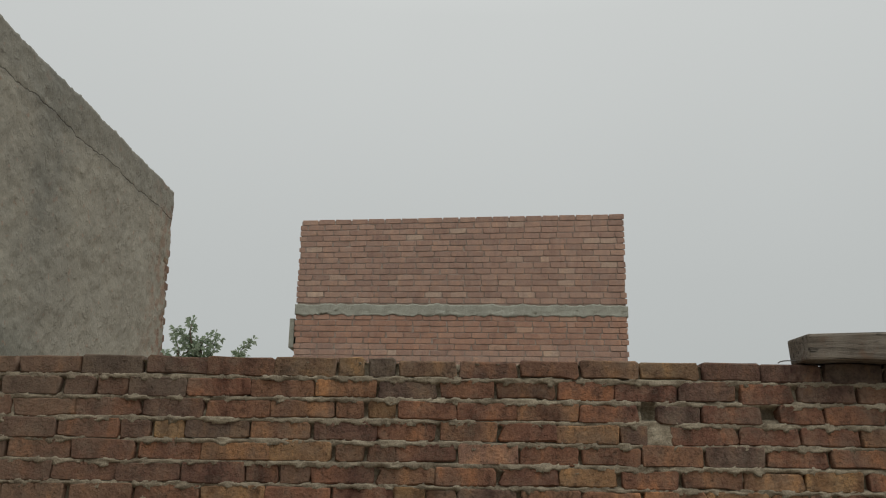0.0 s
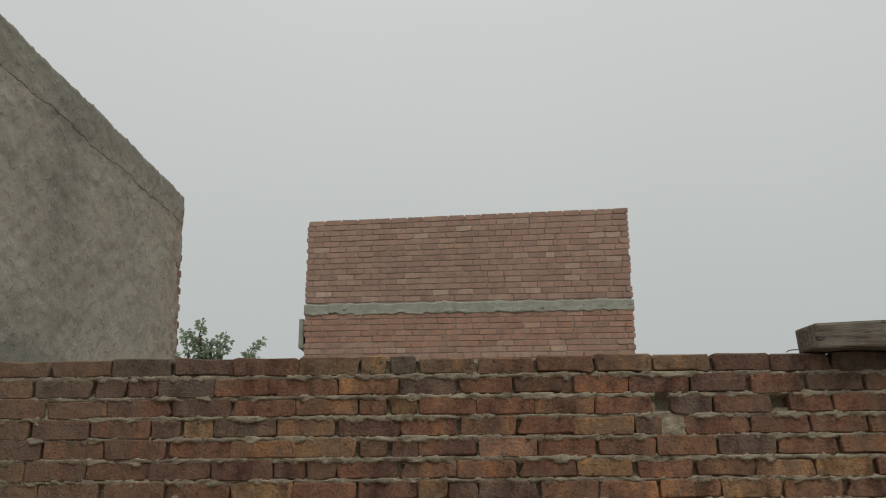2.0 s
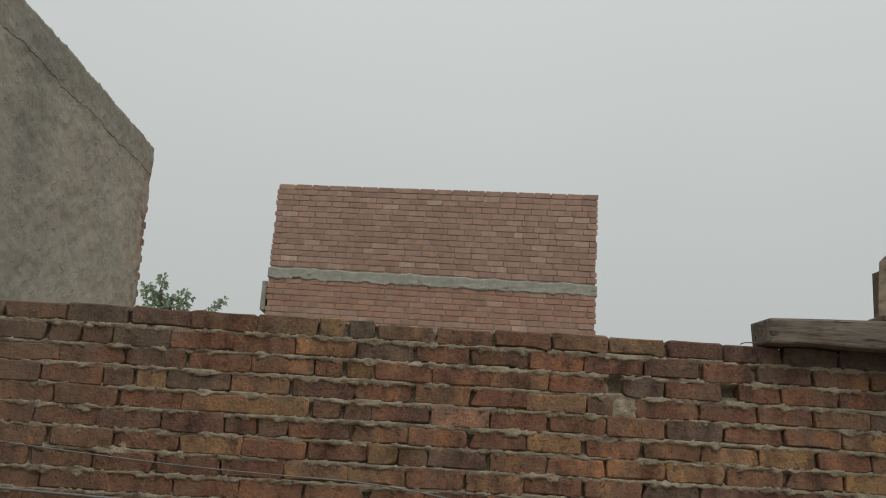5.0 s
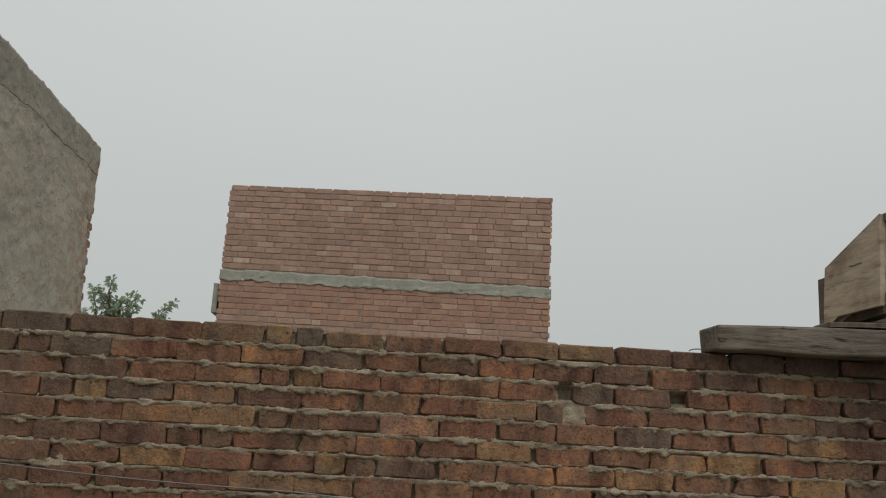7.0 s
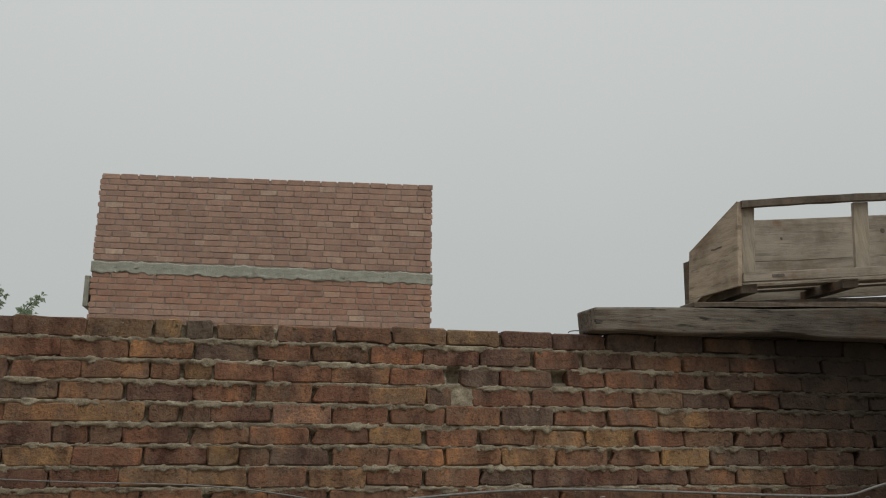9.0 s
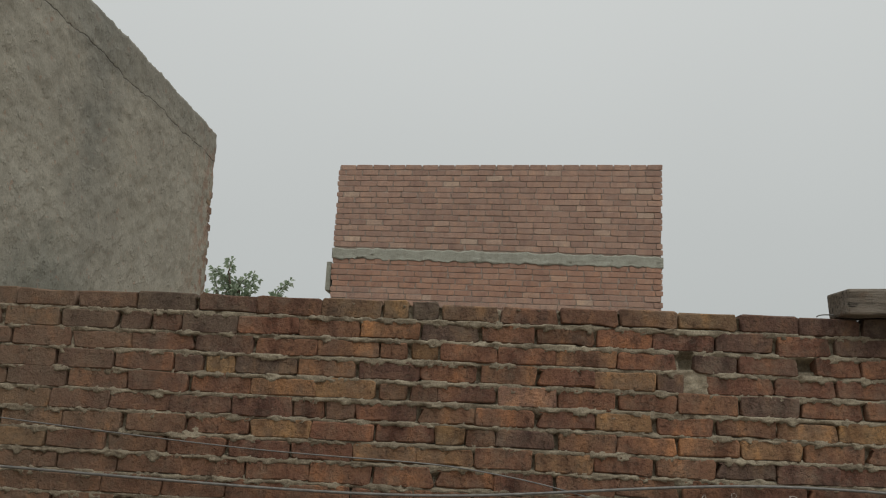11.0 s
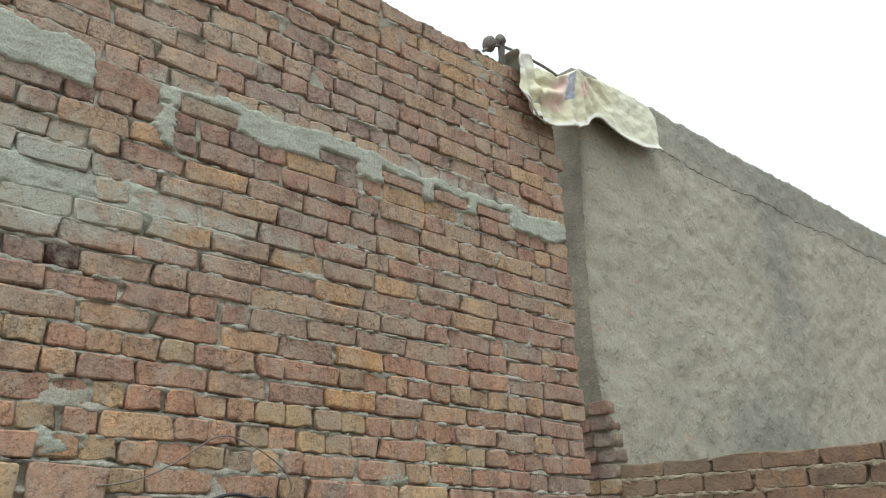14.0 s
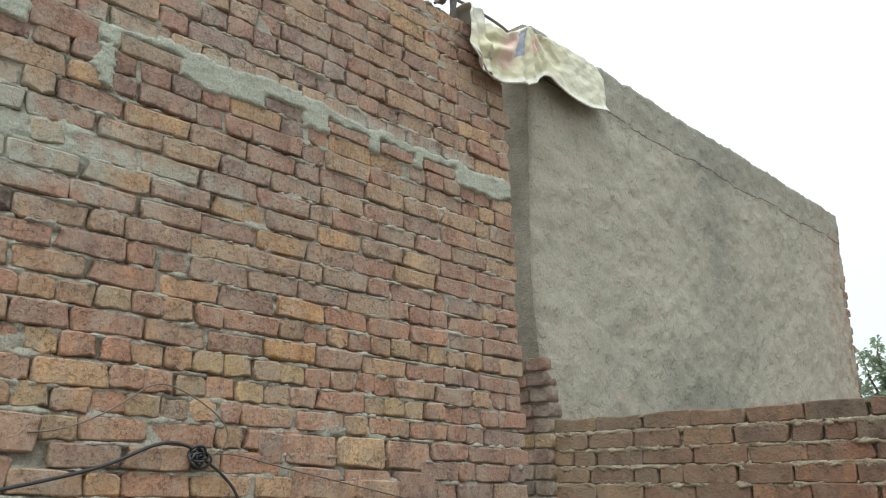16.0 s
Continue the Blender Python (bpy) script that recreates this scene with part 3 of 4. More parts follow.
def side_place(u, v, out):
    return (SIDE_X + out - 0.02 * (v - 2.1), u - 0.035 * (v - 2.1), v)


def patch(u, v, u0, u1, v0, v1, soft=0.05, ragged=1.0):
    """1 inside the rectangle, falling to 0 over soft, with a ragged edge."""
    rag = 0.05 * wave(u, 3.0, v, 7.0, 5) + 0.02 * wave(u, 5.0, v, 24.0, 3)
    d = min(u - u0, u1 - u, v - v0, v1 - v) + rag * ragged
    return min(1.0, max(0.0, d / soft + 0.5))


BAND_BRICKS = ((0.565, 0.795), (0.865, 1.09), (1.445, 1.635), (1.755, 1.975), (2.04, 2.235), (2.295, 2.505))


def side_smears(u, v):
    """Where cement was smeared over the bricks: thickly, and thinly."""
    smear = max(patch(u, v, -1.2, 0.56, 2.93, 3.085, 0.012, 0.4), patch(u, v, 0.4, 1.1, 2.955, 3.04, 0.012, 0.4), patch(u, v, 1.0, 1.75, 2.935, 3.06, 0.012, 0.4),
                patch(u, v, 1.6, 2.95, 2.935, 3.045, 0.012, 0.4), patch(u, v, 0.785, 0.855, 2.80, 2.97, 0.012, 0.4))
    bare = max(patch(u, v, a + 0.006, b - 0.006, 2.938 if k else 2.92, (3.03, 3.012, 2.993, 2.993, 2.993, 2.993)[k], 0.012, 0.4) for k, (a, b) in enumerate(BAND_BRICKS))
    smear *= 1 - bare
    thin = max(patch(u, v, -1.0, 0.78, 2.52, 2.64, 0.10), patch(u, v, 0.4, 1.12, 2.50, 2.60, 0.10) * 0.8, patch(u, v, -0.5, 0.25, 2.3, 2.6, 0.1) * 0.8,
               patch(u, v, 1.62, 2.1, 1.755, 1.80, 0.03), patch(u, v, 0.54, 0.68, 1.785, 1.815, 0.03))
    return smear, thin


def side_relief(u, v):
    k = (2.069 - v) / SIDE_COURSE
    d = abs(k - round(k)) * SIDE_COURSE
    bed = -0.003 + 0.012 * wave(u, 20.0, round(k) * 0.41, 10.0, 4) + 0.008 * wave(u, 27.0, v, 55.0, 4)
    f = min(1.0, max(0.0, (0.010 + 0.010 * wave(u, 23.0, round(k) * 0.7, 14.0, 3) - d) / 0.005))
    deep = min(-0.004, -0.027 + 0.034 * max(0.0, wave(u, 25.0, v, 6.0, 3) + 0.1))
    h = deep + (bed - deep) * f
    smear, thin = side_smears(u, v)
    coat = 0.0135 + 0.001 * wave(u, 29.0, v, 9.0, 2) + 0.003 * wave(u, 31.0, v, 60.0, 5)
    h += (coat - h) * smear
    return h + (coat - 0.011 - h) * thin * (1 - smear)


wall_left = tagged(relief_slab("wall_left", stations(-3.2, SIDE_END - 0.015, -0.1, SIDE_END - 0.015, 0.0135, 0.06), stations(0.0, SIDE_TOP - 0.012, 1.45, SIDE_TOP - 0.012, 0.0075, 0.05), side_relief, side_place, 0.22, MAT_MORTAR_LEFT),
                   "tall bare brick wall with smears of grey cement", "wall", "", "structure")
wall_left.data.materials.append(MAT_CEMENT)
for p in wall_left.data.polygons:
    if max(side_smears(p.center.y + 0.035 * (p.center.z - 2.1), p.center.z)) > 0.55:
        p.material_index = 1

# ---- rendered wall of the house behind ----
PL_X, PL_NEAR, PL_FAR, PL_TOP = -2.562, 3.415, 8.02, 4.185


def plaster_edge(v):
    """How far the ragged near edge reaches out at height v."""
    f = min(1.0, max(0.0, (v - 1.95) / 1.0))
    return 0.04 + 0.11 * f * (2 - f) + 0.008 * noise.noise(Vector((v * 9.0, 3, 0)))


def plaster_place(u, v, out):
    return (PL_X + out - 0.016 * (v - 1.9), u - plaster_edge(v) * max(0.0, 1 - (u - PL_NEAR) / 0.5), v)


def plaster_relief(u, v):
    h = 0.012 * wave(u, 40.0, v, 1.6, 3) + 0.008 * wave(u, 44.0, v, 8.0, 5)
    if v > 3.90 + 0.03 * noise.noise(Vector((u * 1.6, 0, 0))):
        h += 0.004
    edge = u - (PL_NEAR + 0.0)
    if edge < 0.05:
        h -= 0.02 * (1 - edge / 0.05) ** 2
    return h


wall_plaster = relief_slab("wall_house", stations(PL_NEAR, PL_FAR, PL_NEAR, PL_FAR, 0.02, 0.1), stations(0.0, PL_TOP, 1.75, PL_TOP, 0.02, 0.1), plaster_relief, plaster_place, 0.36, MAT_PLASTER)
tagged(wall_plaster, "grey cement-rendered house wall, cracked and stained, ending in toothed brick", "wall", "", "structure")
for v in wall_plaster.data.vertices:   # uneven top edge
    if v.co.z > PL_TOP - 0.02:
        v.co.z += 0.012 * noise.noise(Vector((v.co.y * 3.1, 1, 0))) + 0.014 * noise.noise(Vector((v.co.y * 9.0, 5, 0))) + 0.008 * noise.noise(Vector((v.co.y * 23.0, 8, 0)))

wall_plaster.data.materials.append(MAT_RETURN)
for p in wall_plaster.data.polygons:    # dark mud mortar on the near end
    if p.normal.y < -0.6:
        p.material_index = 1

bm = bmesh.new()
add_box(bm, (-6.0, 3.80, 0.0), (-2.95, 4.02, 4.10))
add_box(bm, (-6.0, 7.75, 0.0), (-2.95, 7.97, 4.10))
tagged(mesh_object("wall_house_cross", bm, MAT_MORTAR_LEFT), "plain cross walls closing the rendered house", "wall", "", "structure")

# ---- brick building behind ----
FAR_Y, FAR_X0, FAR_X1 = 12.0, -2.10, 2.575


def far_top(x):
    return 5.11 + 0.030 * (x - FAR_X0)


brick_building = tagged(new("brick_building"), "unfinished flat-topped brick building with a grey concrete band", "building")
bm = bmesh.new()
add_box(bm, (FAR_X0 + 0.02, FAR_Y + 0.008, 0.0), (FAR_X1 - 0.02, FAR_Y + 4.0, 5.09))
for v in bm.verts:
    if v.co.z > 5:
        v.co.z = far_top(v.co.x) - 0.02
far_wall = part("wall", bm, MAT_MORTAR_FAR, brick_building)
rng = random.Random(5)


def far_band(u, v):
    low = 3.715 + 0.03 * wave(u, 60.0, 0.0, 2.5, 3)
    return 0.0045 + 0.004 * wave(u, 61.0, v, 9.0, 4) + (0.004 if v < low + 0.05 else 0.0)


band = relief_slab("concrete_band", stations(FAR_X0 - 0.01, FAR_X1 + 0.01, FAR_X0, FAR_X1, 0.03, 0.03), stations(3.725, 3.885, 3.725, 3.885, 0.02, 0.02), far_band, lambda u, v, o: (u, FAR_Y - o, v + (0.034 * wave(u, 62.0, v * 3, 5.0, 6) if v < 3.8 else 0.034 * max(-0.3, wave(u, 66.0, 0.0, 4.0, 5))) + 0.006 * u), 0.12, MAT_BAND)
band.parent = brick_building
bm = bmesh.new()
add_box(bm, (-2.185, FAR_Y + 0.05, 3.26), (-2.115, FAR_Y + 0.6, 3.675), bevel=0.006)
part("lintel_end", bm, MAT_BAND, brick_building, "pale grey concrete stub at the corner")

# ---- rotten beam and loose timber on the front wall ----
rng = random.Random(11)
bm = bmesh.new()
add_box(bm, (1.595, 3.30, 1.934), (5.45, 3.50, 2.035), cuts=46, rng=rng)
for v in bm.verts:
    f = Vector((v.co.x * 2.2, v.co.y * 3, v.co.z * 9))
    v.co += Vector((0, 0.014 * noise.noise(f), 0.009 * noise.noise(f + Vector((9, 0, 0)))))
    if v.co.z < 1.98:
        v.co.z = max(1.934, v.co.z) + 0.011 * math.exp(-((v.co.x - 2.48) / 0.2) ** 4) + 0.008 * math.exp(-((v.co.x - 1.8) / 0.06) ** 2)
    else:
        v.co.z += 0.034 * max(0.0, min(2.6, v.co.x - 1.6))
    if v.co.x < 1.63:
        v.co.x += 0.02 * noise.noise(Vector((0, v.co.y * 30, v.co.z * 30)))
bmesh.ops.bevel(bm, geom=[e for e in bm.edges if e.calc_face_angle(0) > 0.9], offset=0.010, segments=2, affect="EDGES", profile=0.5)
beam = mesh_object("wooden_beam", bm, MAT_BEAM)
tagged(beam, "rotten grey timber beam lying along the brick wall", "beam")

bm = bmesh.new()
add_box(bm, (0, -0.07, 0), (2.55, 0.07, 0.022), cuts=14, bevel=0.003, rough=0.0025, rng=rng)
plank = mesh_object("plank", bm, MAT_WOOD_DARK)
plank.matrix_world = pose(2.08, 3.385, 2.057, 0, -2.0, -1)
tagged(plank, "thin dark plank lying on the beam under the crate", "plank")


def log(name, start, end, r0, r1, mat, label):
    bm = bmesh.new()
    a, b = Vector(start), Vector(end)
    n, sides = 18, 12
    axis = (b - a).normalized()
    p = axis.cross(Vector((0, 0, 1))).normalized()
    q = axis.cross(p)
    rings = []
    for i in range(n + 1):
        f = i / n
        c = a.lerp(b, f) + 0.012 * Vector((0, noise.noise(Vector((f * 4, r0 * 90, 0))), noise.noise(Vector((f * 4, r0 * 90, 5)))))
        ring = []
        for k in range(sides):
            t = 2 * math.pi * k / sides
            r = (r0 + (r1 - r0) * f) * (1 + 0.13 * noise.noise(Vector((f * 6, math.cos(t) * 1.3, math.sin(t) * 1.3 + r0 * 50))))
            ring.append(bm.verts.new(c + (p * math.cos(t) + q * math.sin(t)) * r))
        rings.append(ring)
    for i in range(n):
        for k in range(sides):
            bm.faces.new((rings[i][k], rings[i][(k + 1) % sides], rings[i + 1][(k + 1) % sides], rings[i + 1][k]))
    bm.faces.new(rings[0][::-1])
    bm.faces.new(rings[-1])
    bmesh.ops.recalc_face_normals(bm, faces=bm.faces)
    return tagged(mesh_object(name, bm, mat, True), label, "log")


bm = bmesh.new()
bmesh.ops.create_uvsphere(bm, u_segments=16, v_segments=10, radius=0.04)
for v in bm.verts:
    v.co = Vector((v.co.x, v.co.y * 0.8, v.co.z)) * (1 + 0.12 * noise.noise(v.co * 40))
bm.transform(Matrix.Translation((3.76, 3.30, 2.065)))
part("branch_stub", bm, MAT_BEAM, beam, "pale rounded stub of a branch", True)
log("log", (3.90, 3.42, 2.165), (5.30, 3.46, 2.18), 0.044, 0.05, MAT_WOOD, "pale round log stacked on the rotten beam")
log("log", (3.80, 3.60, 2.235), (5.2, 3.60, 2.235), 0.045, 0.05, MAT_WOOD_DARK, "dark round log lying behind the beam")
log("pole", (3.72, 3.40, 2.155), (4.55, 3.45, 2.42), 0.017, 0.02, MAT_WOOD_DARK, "thin dark pole leaning on stacked logs")

# ---- open wooden crate ----
crate = tagged(new("wooden_crate"), "open weathered wooden crate with slatted base, standing on planks", "crate")
crate.matrix_world = pose(2.304, 3.36, 2.180, 0, -5.0, -1.7)
CW, CD, CH = 1.40, 0.39, 0.392
LEAN = 0.15         # the uprights lean away from the square


def crate_board(name, lo, hi, mat, taper=None, label="", cuts=6):
    bm = bmesh.new()
    add_box(bm, lo, hi, cuts=cuts, bevel=0.003, rough=0.0018, rng=rng)
    if taper:
        for v in bm.verts:
            v.co.z = taper(v.co)
    for v in bm.verts:
        v.co.x += LEAN * v.co.z
    return part(name, bm, mat, crate, label)


def left_taper(c):
    ragged = 0.006 * noise.noise(c * 14)
    c.x += 0.05 * (1 - c.y / CD)
    return c.z if c.z < 0.1 else c.z - 0.155 * c.y / CD + ragged


crate_board("side_panel", (-0.024, 0.0, -0.012), (0.0, CD + 0.012, CH), MAT_WOOD_DEEP, left_taper, "pale side panel with split knots")
crate_board("side_panel", (CW, 0.0, -0.01), (CW + 0.022, CD, CH - 0.03), MAT_WOOD_DEEP, lambda c: c.z - (0.012 * c.y / CD if c.z > 0.1 else 0))
crate_board("corner_post", (CW - 0.075, CD - 0.045, 0.02), (CW - 0.02, CD - 0.022, 0.372), MAT_WOOD_UP, None, "upright board inside the back corner", 0)
crate_board("bottom_rail", (0.05, -0.012, 0.004), (CW, 0.016, 0.046), MAT_WOOD, None, "worn rail with nail slots")
crate_board("top_rail", (0.045, -0.012, CH - 0.036), (CW - 0.03, 0.02, CH), MAT_WOOD_DARK, lambda c: c.z + 0.012 * math.sin(math.pi * max(0, c.x) / CW) + 0.008 * c.x, "dark bowed top rail", 10)
crate_board("post", (0.058, 0.017, 0.03), (0.125, 0.037, CH - 0.028), MAT_WOOD_UP)
crate_board("post", (0.655, 0.017, 0.03), (0.735, 0.037, CH - 0.020), MAT_WOOD_UP, None, "middle post with a rust stain")
crate_board("post", (CW - 0.125, 0.017, 0.03), (CW - 0.04, 0.037, CH - 0.026), MAT_WOOD_UP)
crate_board("back_board", (0.0, CD - 0.02, -0.045), (CW, CD, 0.1635), MAT_WOOD)
crate_board("back_board", (0.17, CD - 0.02, 0.165), (CW - 0.05, CD, 0.377), MAT_WOOD, lambda c: c.z + (0.006 + 0.004 * c.x if c.z > 0.3 else 0))
for x0 in (0.05, 0.58, 1.18):
    crate_board("crossbar", (x0, 0.018, -0.046), (x0 + 0.085, CD + 0.03, -0.004), MAT_WOOD_DARK, None, "", 4)
for y0 in (0.10, 0.24):
    crate_board("base_slat", (0.04, y0, -0.003), (CW, y0 + 0.09, 0.012), MAT_WOOD)
for x0, w in ((0.20, 0.06), (1.15, 0.065)):
    bm = bmesh.new()
    add_box(bm, (x0, -0.0145, 0.02), (x0 + w, -0.011, 0.032))
    part("nail_slot", bm, MAT_IRON, crate, "dark slot in the rail")

for x, z, r in ((0.30, 0.29, 0.012), (0.33, 0.245, 0.009), (1.12, 0.30, 0.014), (0.52, 0.28, 0.008)):
    bm = bmesh.new()
    bmesh.ops.create_circle(bm, cap_ends=True, segments=9, radius=r)
    bm.transform(Matrix.Translation((x, CD - 0.0215, z)) @ Euler((radians(90), 0, 0)).to_matrix().to_4x4())
    part("knot", bm, MAT_WOOD_DARK, crate, "dark knot in the back board")

bm = bmesh.new()
bmesh.ops.create_grid(bm, x_segments=6, y_segments=1, size=0.5, matrix=Matrix.Diagonal((0.09, 0.007, 1, 1)))
for v in bm.verts:
    v.co.y += 0.012 * noise.noise(Vector((v.co.x * 40, 2, 0)))
bm.transform(Matrix.Translation((0.0, CD * 0.42, 0.20)) @ Matrix(((0, 0, -1, 0), (1, 0, 0, 0), (0, 1, 0, 0), (0, 0, 0, 1))))
for v in bm.verts:
    v.co.x = -0.026 + 0.05 * (1 - v.co.y / CD) + LEAN * v.co.z
part("split", bm, MAT_IRON, crate, "dark split in the side panel")

# dark boards leaning behind the crate
bm = bmesh.new()
add_box(bm, (-0.01, 0, 0), (0.01, 0.06, 0.24), bevel=0.003, rough=0.003, rng=rng)
ob = mesh_object("board", bm, MAT_WOOD_DARK)
ob.matrix_world = pose(2.318, 3.775, 2.135, 0, 0, 0)
tagged(ob, "short dark board upright against the crate", "board")
bm = bmesh.new()
add_box(bm, (0, 0, 0), (1.5, 0.30, 0.03), bevel=0.004, cuts=6, rough=0.003, rng=rng)
ob = mesh_object("plank", bm, MAT_WOOD_DARK)
ob.matrix_world = pose(2.24, 3.67, 2.060, 0, -3.8, 0)
tagged(ob, "dark plank lying behind the beam under the crate", "plank")
bm = bmesh.new()
add_box(bm, (2.28, 3.515, 1.934), (4.6, 3.66, 2.120), cuts=20, bevel=0.008, rough=0.004, rng=rng)
for v in bm.verts:
    if v.co.z > 2.0:
        v.co.z += 0.066 * (v.co.x - 2.3) if v.co.x < 3.75 else 0.07
tagged(mesh_object("wooden_beam", bm, MAT_WOOD_DARK), "dark squared timber lying behind the rotten beam", "beam")

# broken frame on the timber stack
frame_ = tagged(new("broken_frame"), "broken triangular wooden frame on stacked logs", "frame")
frame_.matrix_world = pose(3.945, 3.47, 2.36)


def frame_bar(name, a, b, w, t, mat):
    a, b = Vector(a), Vector(b)
    d = b - a
    bm = bmesh.new()
    add_box(bm, (-w / 2, -t / 2, 0), (w / 2, t / 2, d.length), bevel=0.003, rough=0.003, cuts=3, rng=rng)
    bm.transform(Matrix.Translation(a) @ d.to_track_quat("Z", "Y").to_matrix().to_4x4())
    return part(name, bm, mat, frame_)


frame_bar("side_bar", (0.03, 0, 0.03), (0.36, 0, 0.62), 0.03, 0.06, MAT_WOOD_UP)
frame_bar("bottom_bar", (-0.01, 0, 0.0), (0.75, 0, -0.03), 0.05, 0.05, MAT_WOOD_DARK)
frame_bar("brace", (0.12, 0.02, 0.05), (0.5, 0.02, 0.42), 0.03, 0.03, MAT_WOOD)
frame_bar("panel", (0.36, 0.04, 0.0), (0.36, 0.04, 0.34), 0.03, 0.42, MAT_WOOD_UP)
frame_bar("far_bar", (0.72, 0, 0.0), (0.36, 0, 0.66), 0.06, 0.03, MAT_WOOD_UP)
frame_bar("upright", (0.36, 0, 0.55), (0.38, 0, 0.86), 0.045, 0.04, MAT_WOOD_DARK)
bm = bmesh.new()
bmesh.ops.create_icosphere(bm, subdivisions=2, radius=0.023)
for v in bm.verts:
    v.co = Vector((v.co.x * 0.9, v.co.y, v.co.z * 1.7)) * (1 + 0.25 * noise.noise(v.co * 40 + Vector((3.6, 0, 0))))
bm.transform(Matrix.Translation((0.18, 0, 0.40)))
part("knot", bm, MAT_WOOD_DARK, frame_, "dark stub of wood", True)
bm = bmesh.new()
add_box(bm, (4.0, 3.44, 2.235), (4.65, 3.56, 2.335), bevel=0.01, cuts=6, rough=0.006, rng=rng)
tagged(mesh_object("timber_block", bm, MAT_WOOD_DARK), "dark squared timber under the broken frame", "timber")

# ---- tarpaulin over the wall corner ----
bm = bmesh.new()
uv = bm.loops.layers.uv.new("UVMap")
NU, NV = 120, 56
us_low = [2.53, 2.56, 2.59, 2.68, 2.78, 2.91, 3.10, 3.19, 3.33, 3.45, 3.60, 3.75, 3.96]
lows = [3.655, 3.615, 3.555, 3.530, 3.538, 3.582, 3.672, 3.765, 3.850, 3.803, 3.778, 3.795, 3.84]
us_top = [2.53, 2.595, 2.64, 2.77, 2.81, 2.93, 3.06, 3.36, 3.60, 3.90, 3.96]
tops = [3.895, 3.90, 3.842, 3.850, 3.835, 3.912, 4.008, 4.10, 4.125, 4.125, 4.08]
us_out = [2.53, 2.90, 3.10, 3.30, 3.95]
outs = [-2.395, -2.39, -2.455, -2.53, -2.55]
rows_ = []
for j in range(NV + 1):
    row = []
    for i in range(NU + 1):
        f, g = i / NU, j / NV
        y = 2.53 + 1.43 * f
        top, low, out = float(np.interp(y, us_top, tops)), float(np.interp(y, us_low, lows)), float(np.interp(y, us_out, outs))
        low += 0.006 * noise.noise(Vector((y * 14, 8, 0)))
        if g < 0.72:
            s = g / 0.72
            z, x = low + (top - low) * s, out + 0.02 * (1 - s)
        else:
            s = (g - 0.72) / 0.28
            z, x = top + 0.008 * math.sin(math.pi * s) - 0.06 * s * s, out - 0.26 * s
        hang = min(1.0, g / 0.72)
        pleat = 0.020 * math.sin((y - 2.55) * 74 + 3.0 * hang) * math.exp(-((y - 2.60) / 0.085) ** 2)
        line = hang - 0.42 - 1.0 * (y - 2.62)
        swag = 0.030 * math.exp(-(line / 0.10) ** 2) * math.exp(-((y - 2.74) / 0.15) ** 4) - 0.016 * math.exp(-((line - 0.20) / 0.08) ** 2) * math.exp(-((y - 2.74) / 0.12) ** 4)
        far = math.hypot(y - 3.06, z - 4.03)
        fan = 0.010 * math.sin(13 * math.atan2(y - 3.06, 4.08 - z) + 2 * noise.noise(Vector((y * 3, z * 3, 0)))) * min(1.0, far / 0.2) * math.exp(-((y - 3.1) / 0.42) ** 4)
        crumple = 0.007 * noise.ridged_multi_fractal(Vector((y * 5.5, z * 7.0, 2)), 0.8, 2.0, 3, 1.0, 2.0) - 0.007 + 0.006 * noise.noise(Vector((y * 17, z * 17, 4)))
        fold = max(-0.010, pleat + swag + fan + crumple) if g < 0.9 else 0.0
        curl = 0.010 * math.exp(-(hang / 0.07) ** 2)
        row.append(bm.verts.new((x + fold + curl + 0.014, y + 0.010 * noise.noise(Vector((g * 9, y * 6, 7))) + 0.012 * noise.noise(Vector((g * 7, 1, 2))) * (1 - f), z + fold * 0.25)))
    rows_.append(row)
for j in range(NV):
    for i in range(NU):
        fc = bm.faces.new((rows_[j][i], rows_[j][i + 1], rows_[j + 1][i + 1], rows_[j + 1][i]))
        for lp, (a, b) in zip(fc.loops, ((i, j), (i + 1, j), (i + 1, j + 1), (i, j + 1))):
            lp[uv].uv = (a / NU, min(1.0, b / NV / 0.72))
hem_line = [tuple(v.co) for v in rows_[0][::4]]
tarp = mesh_object("tarpaulin", bm, MAT_TARP, True)
solid = tarp.modifiers.new("thickness", "SOLIDIFY")
solid.thickness = 0.003
tagged(tarp, "crumpled pale yellow tarpaulin with faded print hung on the wall corner", "tarpaulin")

tube("hem", hem_line, 0.006, MAT_CHALK_PALE, tarp)

fitting = tagged(new("iron_fitting"), "rusty two-knobbed stub with thin rod on the wall top", "fitting")
fitting.location = (-2.47, 2.51, 3.79)
bm = bmesh.new()
add_box(bm, (-0.012, -0.012, -0.02), (0.012, 0.012, 0.19), bevel=0.003, rough=0.003, cuts=3, rng=rng)
part("stub", bm, MAT_IRON, fitting)
for y0, z0, r in ((-0.085, 0.13, 0.04), (-0.005, 0.185, 0.03)):
    bm = bmesh.new()
    bmesh.ops.create_icosphere(bm, subdivisions=2, radius=r)
    for v in bm.verts:
        v.co = Vector((v.co.x, v.co.y * 0.8, v.co.z * 1.15)) * (1 + 0.35 * noise.noise(v.co * 45 + Vector((y0 * 90, 0, 0))))
    bm.transform(Matrix.Translation((0, y0, z0)))
    part("knob", bm, MAT_IRON, fitting, "", True)
